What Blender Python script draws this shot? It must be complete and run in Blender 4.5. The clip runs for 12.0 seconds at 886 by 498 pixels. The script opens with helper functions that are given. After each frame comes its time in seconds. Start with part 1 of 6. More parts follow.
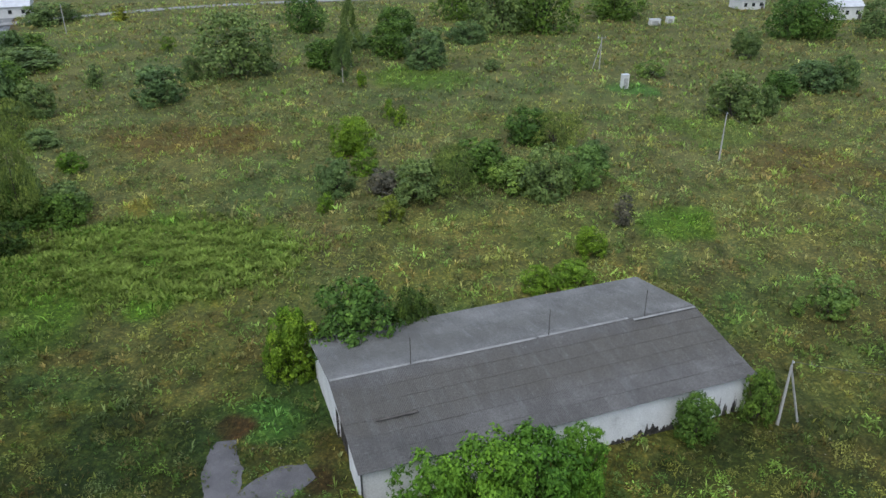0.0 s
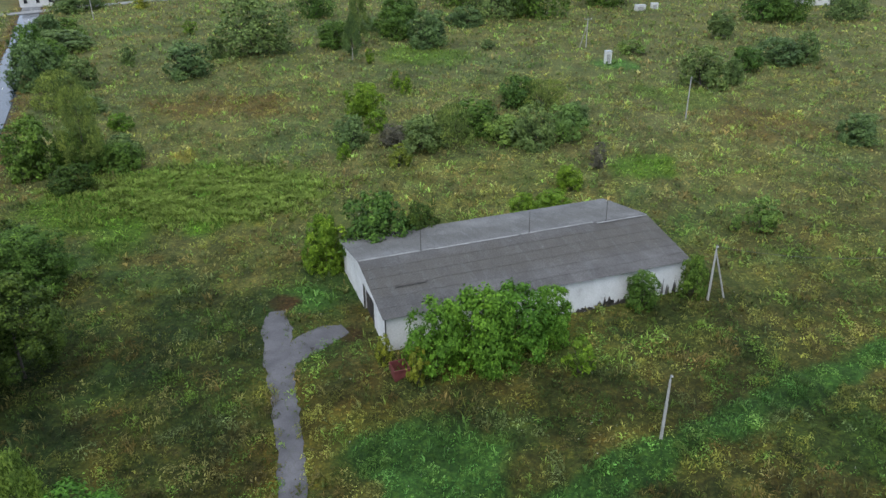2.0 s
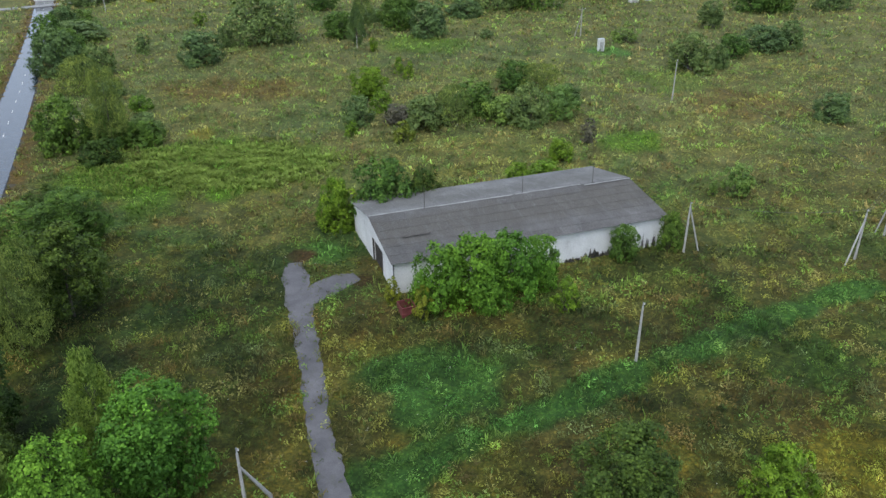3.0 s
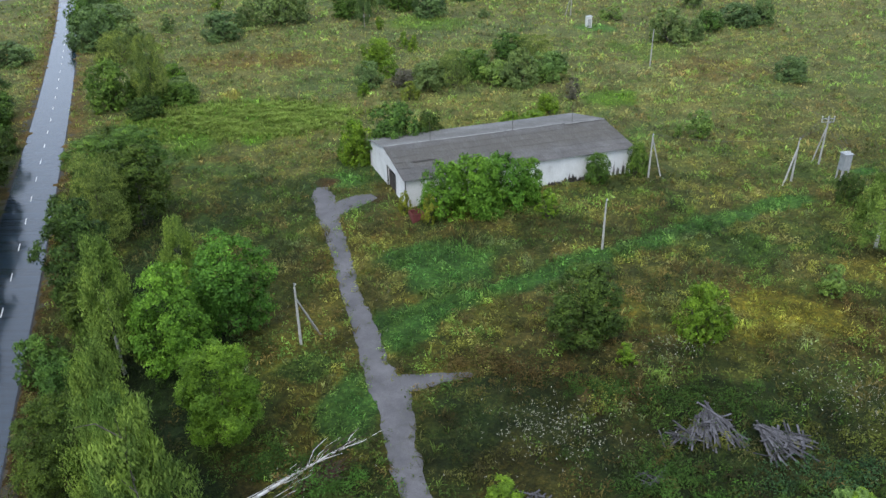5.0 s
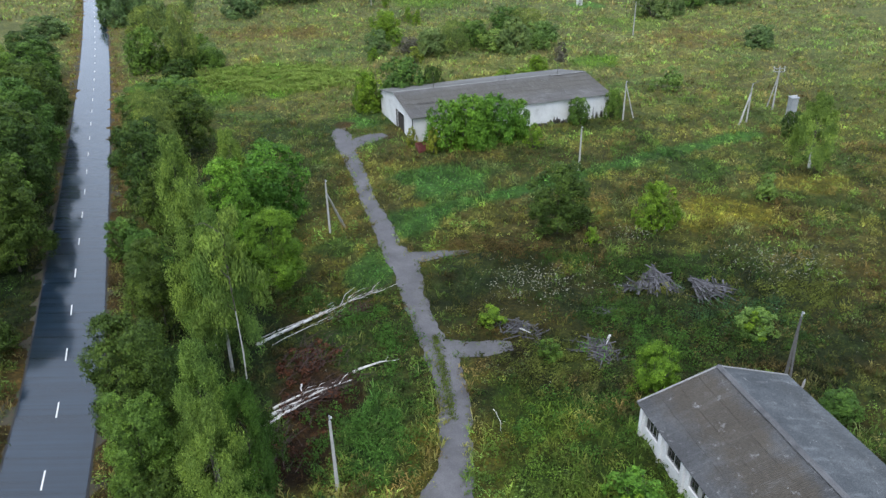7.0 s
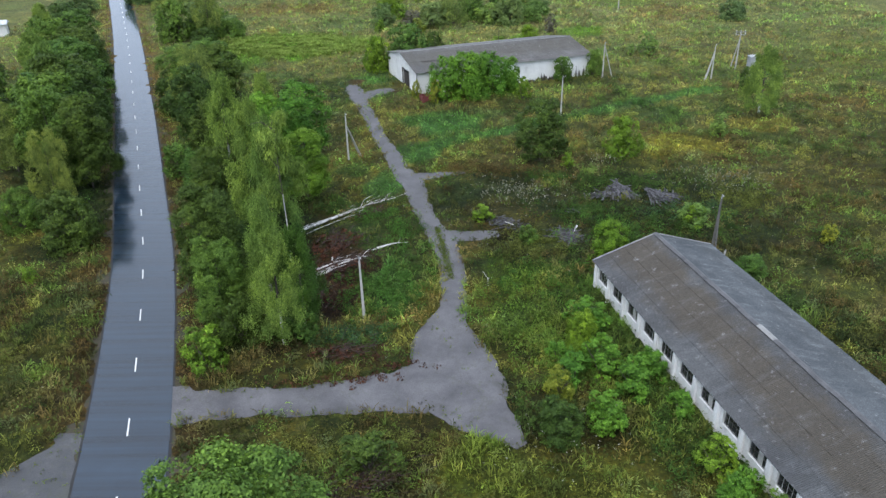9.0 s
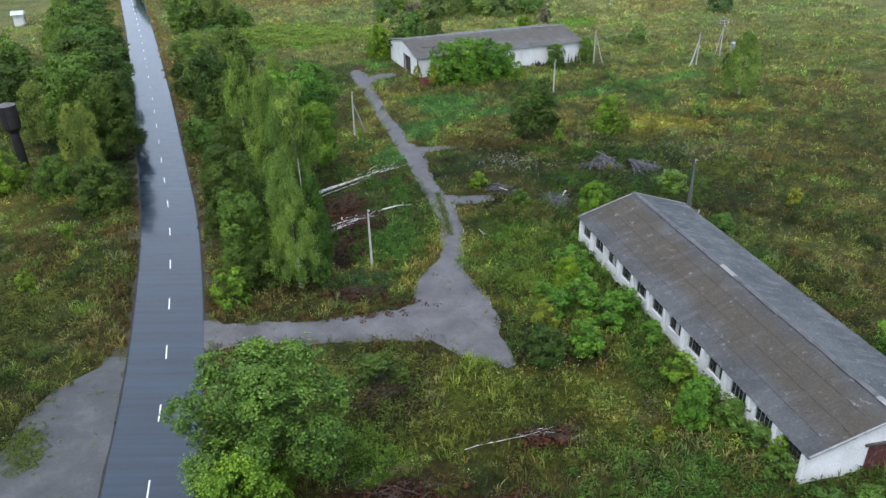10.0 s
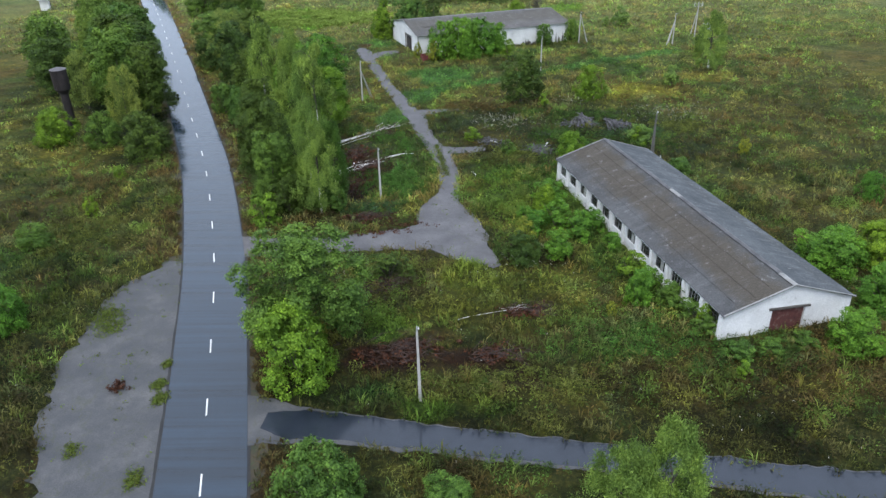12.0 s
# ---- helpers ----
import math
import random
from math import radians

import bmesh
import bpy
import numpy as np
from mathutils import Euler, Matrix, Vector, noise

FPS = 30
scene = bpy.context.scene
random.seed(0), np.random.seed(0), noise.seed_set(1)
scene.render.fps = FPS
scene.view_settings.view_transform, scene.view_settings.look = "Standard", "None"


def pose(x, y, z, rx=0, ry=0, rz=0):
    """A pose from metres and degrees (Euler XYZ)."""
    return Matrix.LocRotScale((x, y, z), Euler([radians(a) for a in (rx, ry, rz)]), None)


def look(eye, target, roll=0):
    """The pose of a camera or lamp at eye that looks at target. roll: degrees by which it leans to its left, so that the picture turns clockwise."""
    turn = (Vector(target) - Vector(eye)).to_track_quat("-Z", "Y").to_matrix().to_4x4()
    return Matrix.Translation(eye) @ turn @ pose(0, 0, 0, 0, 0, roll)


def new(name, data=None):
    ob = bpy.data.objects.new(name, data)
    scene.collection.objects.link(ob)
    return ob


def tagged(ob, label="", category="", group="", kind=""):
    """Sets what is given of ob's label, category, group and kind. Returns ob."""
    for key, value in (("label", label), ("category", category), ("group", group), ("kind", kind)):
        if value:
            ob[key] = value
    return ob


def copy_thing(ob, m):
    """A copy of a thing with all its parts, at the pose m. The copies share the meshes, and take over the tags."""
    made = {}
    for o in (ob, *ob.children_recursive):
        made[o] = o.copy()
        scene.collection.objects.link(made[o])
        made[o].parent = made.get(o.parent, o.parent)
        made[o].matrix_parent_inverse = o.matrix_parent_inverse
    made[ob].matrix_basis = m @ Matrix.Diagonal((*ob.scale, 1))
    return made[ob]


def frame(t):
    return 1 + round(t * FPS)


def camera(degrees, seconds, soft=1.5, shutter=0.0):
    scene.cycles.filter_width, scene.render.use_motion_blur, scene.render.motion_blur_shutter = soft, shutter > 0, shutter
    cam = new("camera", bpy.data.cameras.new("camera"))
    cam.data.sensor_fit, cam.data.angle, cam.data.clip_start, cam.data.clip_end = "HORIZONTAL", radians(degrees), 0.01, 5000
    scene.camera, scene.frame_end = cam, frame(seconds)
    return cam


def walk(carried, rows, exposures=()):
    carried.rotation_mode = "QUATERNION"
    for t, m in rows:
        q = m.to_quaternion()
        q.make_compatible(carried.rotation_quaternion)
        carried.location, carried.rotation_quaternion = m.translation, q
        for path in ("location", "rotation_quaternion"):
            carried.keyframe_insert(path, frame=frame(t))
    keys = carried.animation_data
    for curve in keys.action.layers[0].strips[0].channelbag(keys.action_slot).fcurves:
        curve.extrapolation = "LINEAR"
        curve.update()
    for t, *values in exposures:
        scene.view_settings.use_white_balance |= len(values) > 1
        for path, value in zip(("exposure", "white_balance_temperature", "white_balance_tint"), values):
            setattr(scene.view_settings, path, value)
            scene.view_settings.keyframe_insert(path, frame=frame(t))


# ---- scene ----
cam = camera(61.47, 12.0, 1.5)
# seconds, x, y, z of the camera, then its yaw, pitch and roll
PATH_ROWS = [
    (0.0, 0.000, 0.000, 41.589, -0.000, -26.439, 0.085),
    (0.5, -0.113, -4.958, 41.522, -0.034, -26.480, 0.108),
    (1.0, -0.229, -9.914, 41.442, -0.058, -26.527, 0.137),
    (1.5, -0.305, -14.817, 41.332, -0.081, -26.582, 0.186),
    (2.0, -0.343, -19.735, 41.318, -0.107, -26.634, 0.259),
    (2.5, -0.442, -24.701, 41.182, -0.125, -26.694, 0.338),
    (3.0, -0.490, -29.692, 40.876, -0.141, -26.752, 0.406),
    (5.0, -0.928, -49.363, 39.549, -0.257, -26.947, 0.736),
    (5.5, -1.025, -54.190, 39.194, -0.260, -26.988, 0.762),
    (6.0, -1.088, -59.007, 38.699, -0.251, -27.063, 0.805),
    (6.5, -1.088, -63.770, 38.193, -0.223, -27.135, 0.845),
    (7.0, -1.121, -68.573, 37.644, -0.211, -27.186, 0.878),
    (9.0, -1.203, -87.549, 36.793, -0.179, -27.714, 0.907),
    (9.5, -1.319, -91.964, 36.589, -0.221, -27.728, 0.861),
    (10.0, -1.376, -96.321, 36.406, -0.260, -27.745, 0.811),
    (10.5, -1.439, -100.458, 36.248, -0.302, -27.777, 0.749),
    (11.0, -1.496, -104.407, 36.140, -0.341, -27.812, 0.708),
    (11.5, -1.512, -108.273, 36.138, -0.369, -27.847, 0.684),
    (12.0, -1.494, -111.911, 36.118, -0.383, -27.889, 0.656),
]
walk(cam, [(t, pose(x, y, z, 90 + pitch, roll, yaw)) for t, x, y, z, yaw, pitch, roll in PATH_ROWS],
     [(0.0, 0.34), (2.0, 0.45), (4.0, 0.62), (6.0, 0.76), (9.0, 0.83), (12.0, 0.86)])

# ---------------------------------------------------------------- world and sun: a dull, overcast evening
world = bpy.data.worlds.new("overcast_sky")
scene.world = world
world.use_nodes = True
wn, wl = world.node_tree.nodes, world.node_tree.links
sky = wn.new("ShaderNodeTexSky")
sky.sky_type, sky.sun_disc = "NISHITA", False
sky.sun_elevation, sky.sun_rotation = radians(57), radians(202)
sky.air_density, sky.dust_density, sky.ozone_density = 1.0, 4.0, 1.0
grey_sky = wn.new("ShaderNodeHueSaturation")
grey_sky.inputs["Saturation"].default_value = 0.62
wl.new(sky.outputs[0], grey_sky.inputs["Color"])
cloud = wn.new("ShaderNodeMix")
cloud.data_type = "RGBA"
cloud.inputs[0].default_value = 0.78
wl.new(grey_sky.outputs[0], cloud.inputs[6])
# thick cloud cover, brightest overhead
up = wn.new("ShaderNodeTexCoord")
height = wn.new("ShaderNodeSeparateXYZ")
wl.new(up.outputs["Generated"], height.inputs[0])
cover = wn.new("ShaderNodeValToRGB")
cover.color_ramp.elements[0].position, cover.color_ramp.elements[0].color = 0.0, (0.60, 0.71, 0.88, 1)
cover.color_ramp.elements[1].position, cover.color_ramp.elements[1].color = 1.0, (1.12, 1.25, 1.48, 1)
wl.new(height.outputs["Z"], cover.inputs[0])
gain = wn.new("ShaderNodeMix")
gain.data_type, gain.blend_type = "RGBA", "MULTIPLY"
gain.inputs[0].default_value = 1.0
wl.new(cover.outputs[0], gain.inputs[6])
gain.inputs[7].default_value = (5.6, 5.8, 6.1, 1)
wl.new(gain.outputs[2], cloud.inputs[7])
wl.new(cloud.outputs[2], wn["Background"].inputs[0])
wn["Background"].inputs[1].default_value = 0.138
sun = new("sun", bpy.data.lights.new("sun", "SUN"))
sun.data.energy, sun.data.angle, sun.data.color = 1.0, radians(30), (1.0, 0.985, 0.96)
sun.matrix_world = look((-20, -50, 84), (0, 0, 0))
scene.view_settings.exposure = 0.9

RNG = np.random.default_rng(7)


# ---------------------------------------------------------------- materials
def material(name, rough=0.85, metal=0.0):
    m = bpy.data.materials.new(name)
    m.use_nodes = True
    n, l = m.node_tree.nodes, m.node_tree.links
    b = n["Principled BSDF"]
    b.inputs["Roughness"].default_value, b.inputs["Metallic"].default_value = rough, metal
    return m, n, l, b


def coords(n, l, scale=(1, 1, 1), space="Object"):
    tc, mp = n.new("ShaderNodeTexCoord"), n.new("ShaderNodeMapping")
    l.new(tc.outputs[space], mp.inputs[0])
    mp.inputs["Scale"].default_value = scale
    return mp.outputs[0]


def noise_tex(n, l, vec, scale, detail=4.0, rough=0.6):
    t = n.new("ShaderNodeTexNoise")
    t.inputs["Scale"].default_value, t.inputs["Detail"].default_value, t.inputs["Roughness"].default_value = scale, detail, rough
    if vec is not None:
        l.new(vec, t.inputs["Vector"])
    return t.outputs["Fac"]


def ramp(n, l, fac, stops):
    r = n.new("ShaderNodeValToRGB")
    while len(r.color_ramp.elements) < len(stops):
        r.color_ramp.elements.new(0.5)
    for e, (p, c) in zip(r.color_ramp.elements, stops):
        e.position, e.color = p, (*c, 1) if len(c) == 3 else c
    l.new(fac, r.inputs[0])
    return r.outputs[0]


def mix(n, l, fac, a, b, mode="MIX"):
    x = n.new("ShaderNodeMix")
    x.data_type, x.blend_type = "RGBA", mode
    for sock, v in ((x.inputs[0], fac), (x.inputs[6], a), (x.inputs[7], b)):
        if hasattr(v, "links"):
            l.new(v, sock)
        else:
            sock.default_value = v if isinstance(v, float) else (*v, 1)
    return x.outputs[2]


def bump(n, l, b, height, strength, distance):
    u = n.new("ShaderNodeBump")
    u.inputs["Strength"].default_value, u.inputs["Distance"].default_value = strength, distance
    l.new(height, u.inputs["Height"])
    l.new(u.outputs[0], b.inputs["Normal"])


def speckled(name, stops, big, small, rough=0.85, relief=0.02, amount=0.35, metal=0.0, per_object=0.0):
    """Two scales of variation: large stains through the colour stops, fine grain on top."""
    m, n, l, b = material(name, rough, metal)
    v = coords(n, l)
    base = ramp(n, l, noise_tex(n, l, v, big, 5.0), stops)
    grain = ramp(n, l, noise_tex(n, l, v, small, 3.0), [(0.3, (0.45,) * 3), (0.7, (1.3,) * 3)])
    c = mix(n, l, amount, base, mix(n, l, 1.0, base, grain, "MULTIPLY"))
    if per_object:
        oi = n.new("ShaderNodeObjectInfo")
        tone = ramp(n, l, oi.outputs["Random"], [(0.0, (1 - per_object,) * 3), (1.0, (1 + per_object,) * 3)])
        c = mix(n, l, 1.0, c, tone, "MULTIPLY")
    l.new(c, b.inputs["Base Color"])
    bump(n, l, b, noise_tex(n, l, v, small, 3.0), 0.5, relief)
    return m


def leafy(name, dark, light, spread=0.26, through_light=0.10):
    """Foliage: tone by leaf, by plant and by bough, with light passing through."""
    m, n, l, b = material(name, 0.6)
    g, oi = n.new("ShaderNodeNewGeometry"), n.new("ShaderNodeObjectInfo")
    c = ramp(n, l, g.outputs["Random Per Island"], [(0.0, dark), (0.75, light), (1.0, [x * 1.25 for x in light])])
    patches = noise_tex(n, l, coords(n, l), 0.55, 3.0)
    c = mix(n, l, 1.0, c, ramp(n, l, patches, [(0.3, (0.72, 0.75, 0.8)), (0.7, (1.22, 1.18, 1.0))]), "MULTIPLY")
    c = mix(n, l, 1.0, c, ramp(n, l, oi.outputs["Random"], [(0.0, (1 - spread, 1 - spread * 0.6, 1 - spread * 0.3)), (1.0, (1 + spread, 1 + spread * 0.6, 1.0))]), "MULTIPLY")
    # bough tone: random, and lowered inside crowns to paint their inner shade
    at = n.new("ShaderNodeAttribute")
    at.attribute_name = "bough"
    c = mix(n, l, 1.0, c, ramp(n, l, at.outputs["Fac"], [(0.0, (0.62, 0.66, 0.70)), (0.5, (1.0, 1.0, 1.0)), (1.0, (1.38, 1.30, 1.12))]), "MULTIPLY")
    l.new(c, b.inputs["Base Color"])
    b.inputs["Specular IOR Level"].default_value = 0.15
    tr, mx = n.new("ShaderNodeBsdfTranslucent"), n.new("ShaderNodeMixShader")
    l.new(c, tr.inputs[0])
    mx.inputs[0].default_value = through_light
    l.new(b.outputs[0], mx.inputs[1])
    l.new(tr.outputs[0], mx.inputs[2])
    l.new(mx.outputs[0], n["Material Output"].inputs[0])
    return m


def tinted(name, small, relief, rough=0.9, leaf=False):
    """Colour from the plan of the meadow (attribute 'plant'), with fine grain on top."""
    m, n, l, b = material(name, rough)
    a = n.new("ShaderNodeAttribute")
    a.attribute_name = "plant"
    v = coords(n, l)
    if leaf:
        g = n.new("ShaderNodeNewGeometry")
        grain = ramp(n, l, g.outputs["Random Per Island"], [(0.0, (0.82, 0.84, 0.82)), (0.8, (1.12, 1.12, 1.06)), (1.0, (1.28, 1.25, 1.12))])
    else:
        grain = ramp(n, l, noise_tex(n, l, v, small, 6.0, 0.7), [(0.3, (0.68, 0.7, 0.66)), (0.72, (1.5, 1.45, 1.3))])
        # low leaf rosettes of mixed tone between the taller plants, each darker towards its rim
        for scale in (2.6, 6.0):
            vo = n.new("ShaderNodeTexVoronoi")
            vo.inputs["Scale"].default_value = scale
            l.new(v, vo.inputs["Vector"])
            sep = n.new("ShaderNodeSeparateColor")
            l.new(vo.outputs["Color"], sep.inputs[0])
            grain = mix(n, l, 1.0, grain, ramp(n, l, sep.outputs[0], [(0.0, (0.72, 0.78, 0.72)), (0.6, (1.0, 1.02, 0.95)), (1.0, (1.35, 1.25, 1.0))]), "MULTIPLY")
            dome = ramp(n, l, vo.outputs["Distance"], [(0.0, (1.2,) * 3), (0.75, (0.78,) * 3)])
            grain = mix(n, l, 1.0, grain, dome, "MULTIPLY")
    c = mix(n, l, 1.0, a.outputs["Color"], grain, "MULTIPLY")
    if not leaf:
        # ground colour dimmed to hold the shade between the taller plants
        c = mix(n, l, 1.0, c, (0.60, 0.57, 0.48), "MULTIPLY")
    l.new(c, b.inputs["Base Color"])
    b.inputs["Specular IOR Level"].default_value = 0.15
    if not leaf:
        bump(n, l, b, noise_tex(n, l, v, small, 6.0, 0.7), 0.8, relief)
    else:
        tr, mx = n.new("ShaderNodeBsdfTranslucent"), n.new("ShaderNodeMixShader")
        l.new(c, tr.inputs[0])
        mx.inputs[0].default_value = 0.35
        l.new(b.outputs[0], mx.inputs[1])
        l.new(tr.outputs[0], mx.inputs[2])
        l.new(mx.outputs[0], n["Material Output"].inputs[0])
    return m


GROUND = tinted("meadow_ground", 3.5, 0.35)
GRASS = tinted("meadow_blades", 2.0, 0.1, 0.8, leaf=True)
FLOWER = speckled("pale_flower_heads", [(0.3, (0.30, 0.29, 0.23)), (0.7, (0.52, 0.51, 0.43))], 1.0, 9.0)
VERGE = speckled("dry_verge", [(0.36, (0.030, 0.036, 0.016)), (0.52, (0.050, 0.036, 0.021)), (0.64, (0.032, 0.050, 0.017))], 1.6, 8.0, relief=0.06)


def road_surface(name, stops, rough_lo, rough_hi, cracks=0.0, wet=0.0, tracks=0.0):
    m, n, l, b = material(name)
    v = coords(n, l)
    big = noise_tex(n, l, v, 0.35, 6.0, 0.68)
    c = ramp(n, l, big, stops)
    grain = ramp(n, l, noise_tex(n, l, v, 14.0, 4.0), [(0.3, (0.75,) * 3), (0.7, (1.2,) * 3)])
    c = mix(n, l, 1.0, c, grain, "MULTIPLY")
    if tracks:
        # long streaks along the line of the road
        mp = n.new("ShaderNodeMapping")
        l.new(v, mp.inputs[0])
        mp.inputs["Rotation"].default_value, mp.inputs["Scale"].default_value = (0, 0, radians(-104)), (0.03, 1.0, 1.0)
        worn = ramp(n, l, noise_tex(n, l, mp.outputs[0], 1.3, 3.0), [(0.35, (1 - tracks,) * 3), (0.65, (1 + tracks,) * 3)])
        c = mix(n, l, 1.0, c, worn, "MULTIPLY")
    if cracks:
        vo = n.new("ShaderNodeTexVoronoi")
        vo.feature = "DISTANCE_TO_EDGE"
        vo.inputs["Scale"].default_value = 0.45
        wob = n.new("ShaderNodeVectorMath")
        wob.operation = "MULTIPLY_ADD"
        nz = n.new("ShaderNodeTexNoise")
        nz.inputs["Scale"].default_value = 0.9
        l.new(v, nz.inputs["Vector"])
        l.new(nz.outputs["Color"], wob.inputs[0])
        wob.inputs[1].default_value = (3.2, 3.2, 0)
        l.new(v, wob.inputs[2])
        l.new(wob.outputs[0], vo.inputs["Vector"])
        c = mix(n, l, ramp(n, l, vo.outputs[0], [(0.0, (cracks,) * 3), (0.03, (0.0,) * 3)]), c, (0.06, 0.065, 0.035))
    l.new(c, b.inputs["Base Color"])
    l.new(ramp(n, l, noise_tex(n, l, v, 0.35, 4.0), [(0.3, (rough_lo,) * 3), (0.7, (rough_hi,) * 3)]), b.inputs["Roughness"])
    # a film of water carries the gloss where the surface is wet
    b.inputs["Coat Weight"].default_value, b.inputs["Coat Roughness"].default_value = wet, 0.09
    b.inputs["Coat IOR"].default_value = 1.6
    b.inputs["Specular IOR Level"].default_value = 0.35 - 0.25 * wet
    bump(n, l, b, noise_tex(n, l, v, 22.0, 3.0), 0.35, 0.01)
    return m


ASPHALT = road_surface("new_damp_asphalt", [(0.3, (0.005, 0.013, 0.024)), (0.7, (0.009, 0.020, 0.034))], 0.35, 0.45, 0.0, 1.0, 0.4)
EDGE = speckled("black_asphalt_edge", [(0.3, (0.015, 0.015, 0.016)), (0.7, (0.03, 0.03, 0.03))], 1.0, 14.0)
OLD_ASPHALT = road_surface("old_grey_asphalt", [(0.28, (0.044, 0.046, 0.050)), (0.5, (0.070, 0.071, 0.074)), (0.7, (0.108, 0.107, 0.108))], 0.55, 0.8, 0.4)
PATH_ASPHALT = road_surface("worn_path_asphalt", [(0.3, (0.062, 0.060, 0.062)), (0.46, (0.094, 0.091, 0.096)), (0.68, (0.140, 0.136, 0.142))], 0.6, 0.85, 0.3)
DAMP_LANE = road_surface("damp_lane_asphalt", [(0.3, (0.009, 0.013, 0.021)), (0.7, (0.022, 0.028, 0.040))], 0.35, 0.6, 0.0, 0.7)
MARKING = speckled("white_road_paint", [(0.3, (0.62, 0.62, 0.6)), (0.7, (0.78, 0.78, 0.76))], 2.0, 20.0, 0.7, 0.004)


# ---------------------------------------------------------------- building helpers
def mesh_from(name, verts, faces, mat, smooth=False):
    me = bpy.data.meshes.new(name)
    me.from_pydata([tuple(v) for v in verts], [], faces)
    me.materials.append(mat)
    me.validate()
    if smooth:
        me.shade_smooth()
    return me


def part(name, data, mat, parent, label="", m=None):
    """Links a bmesh or a mesh as one mesh object under a thing or part."""
    if isinstance(data, bmesh.types.BMesh):
        me = bpy.data.meshes.new(name)
        data.normal_update()
        data.to_mesh(me)
        data.free()
        me.materials.append(mat)
    else:
        me = data
    ob = new(name, me)
    ob.parent = parent
    if m is not None:
        ob.matrix_basis = m
    if label:
        ob["label"] = label
    return ob


def box(bm, size, at=(0, 0, 0), turn=None, bevel=0.0):
    m = Matrix.Translation(at) @ (turn.to_4x4() if turn is not None else Matrix.Identity(4)) @ Matrix.Diagonal((*size, 1))
    r = bmesh.ops.create_cube(bm, size=1, matrix=m)
    if bevel:
        es = list({e for v in r["verts"] for e in v.link_edges})
        bmesh.ops.bevel(bm, geom=es, offset=bevel, segments=1, affect="EDGES")
    return bm


def new_box(size, at=(0, 0, 0), turn=None, bevel=0.0):
    return box(bmesh.new(), size, at, turn, bevel)


def tube(bm, pts, radii, sides=7):
    """A tapered round limb along points."""
    rings = []
    for i, p in enumerate(pts):
        p = Vector(p)
        d = (Vector(pts[min(i + 1, len(pts) - 1)]) - Vector(pts[max(i - 1, 0)])).normalized()
        a = d.orthogonal().normalized()
        c = d.cross(a)
        rings.append([bm.verts.new(p + radii[i] * (a * math.cos(t) + c * math.sin(t))) for t in (2 * math.pi * k / sides for k in range(sides))])
    for r0, r1 in zip(rings, rings[1:]):
        # match the nearest vertices of both rings
        s = min(range(sides), key=lambda k: (r1[k].co - r0[0].co).length)
        for k in range(sides):
            bm.faces.new((r0[k], r0[(k + 1) % sides], r1[(s + k + 1) % sides], r1[(s + k) % sides]))
    bm.faces.new(rings[0][::-1])
    bm.faces.new(rings[-1])
    return bm


def spline(pts, step):
    """Points along a smooth line through pts (any dimension), about step apart in the plan."""
    P = np.array(pts, float)
    P = np.vstack([2 * P[0] - P[1], P, 2 * P[-1] - P[-2]])
    out = []
    for i in range(1, len(P) - 2):
        n = max(1, int(np.linalg.norm(P[i + 1][:2] - P[i][:2]) / step))
        for k in range(n):
            t = k / n
            out.append(0.5 * (2 * P[i] + (P[i + 1] - P[i - 1]) * t + (2 * P[i - 1] - 5 * P[i] + 4 * P[i + 1] - P[i + 2]) * t * t
                              + (3 * P[i] - P[i - 1] - 3 * P[i + 1] + P[i + 2]) * t ** 3))
    out.append(P[-2])
    return np.array(out)


# ---------------------------------------------------------------- noise in the plan
LATTICE = RNG.random((64, 64))


def value_noise(x, y):
    xi, yi = np.floor(x).astype(int), np.floor(y).astype(int)
    fx, fy = x - xi, y - yi
    fx, fy = fx * fx * (3 - 2 * fx), fy * fy * (3 - 2 * fy)
    g = lambda a, b: LATTICE[a % 64, b % 64]
    return (g(xi, yi) * (1 - fx) + g(xi + 1, yi) * fx) * (1 - fy) + (g(xi, yi + 1) * (1 - fx) + g(xi + 1, yi + 1) * fx) * fy


def fbm(x, y, scale, octaves=4):
    x, y = np.asarray(x, float) / scale, np.asarray(y, float) / scale
    s, a, tot = 0, 1.0, 0
    for k in range(octaves):
        s = s + a * value_noise(x * 2 ** k + 17.3 * k, y * 2 ** k + 9.1 * k)
        tot += a
        a *= 0.55
    return s / tot


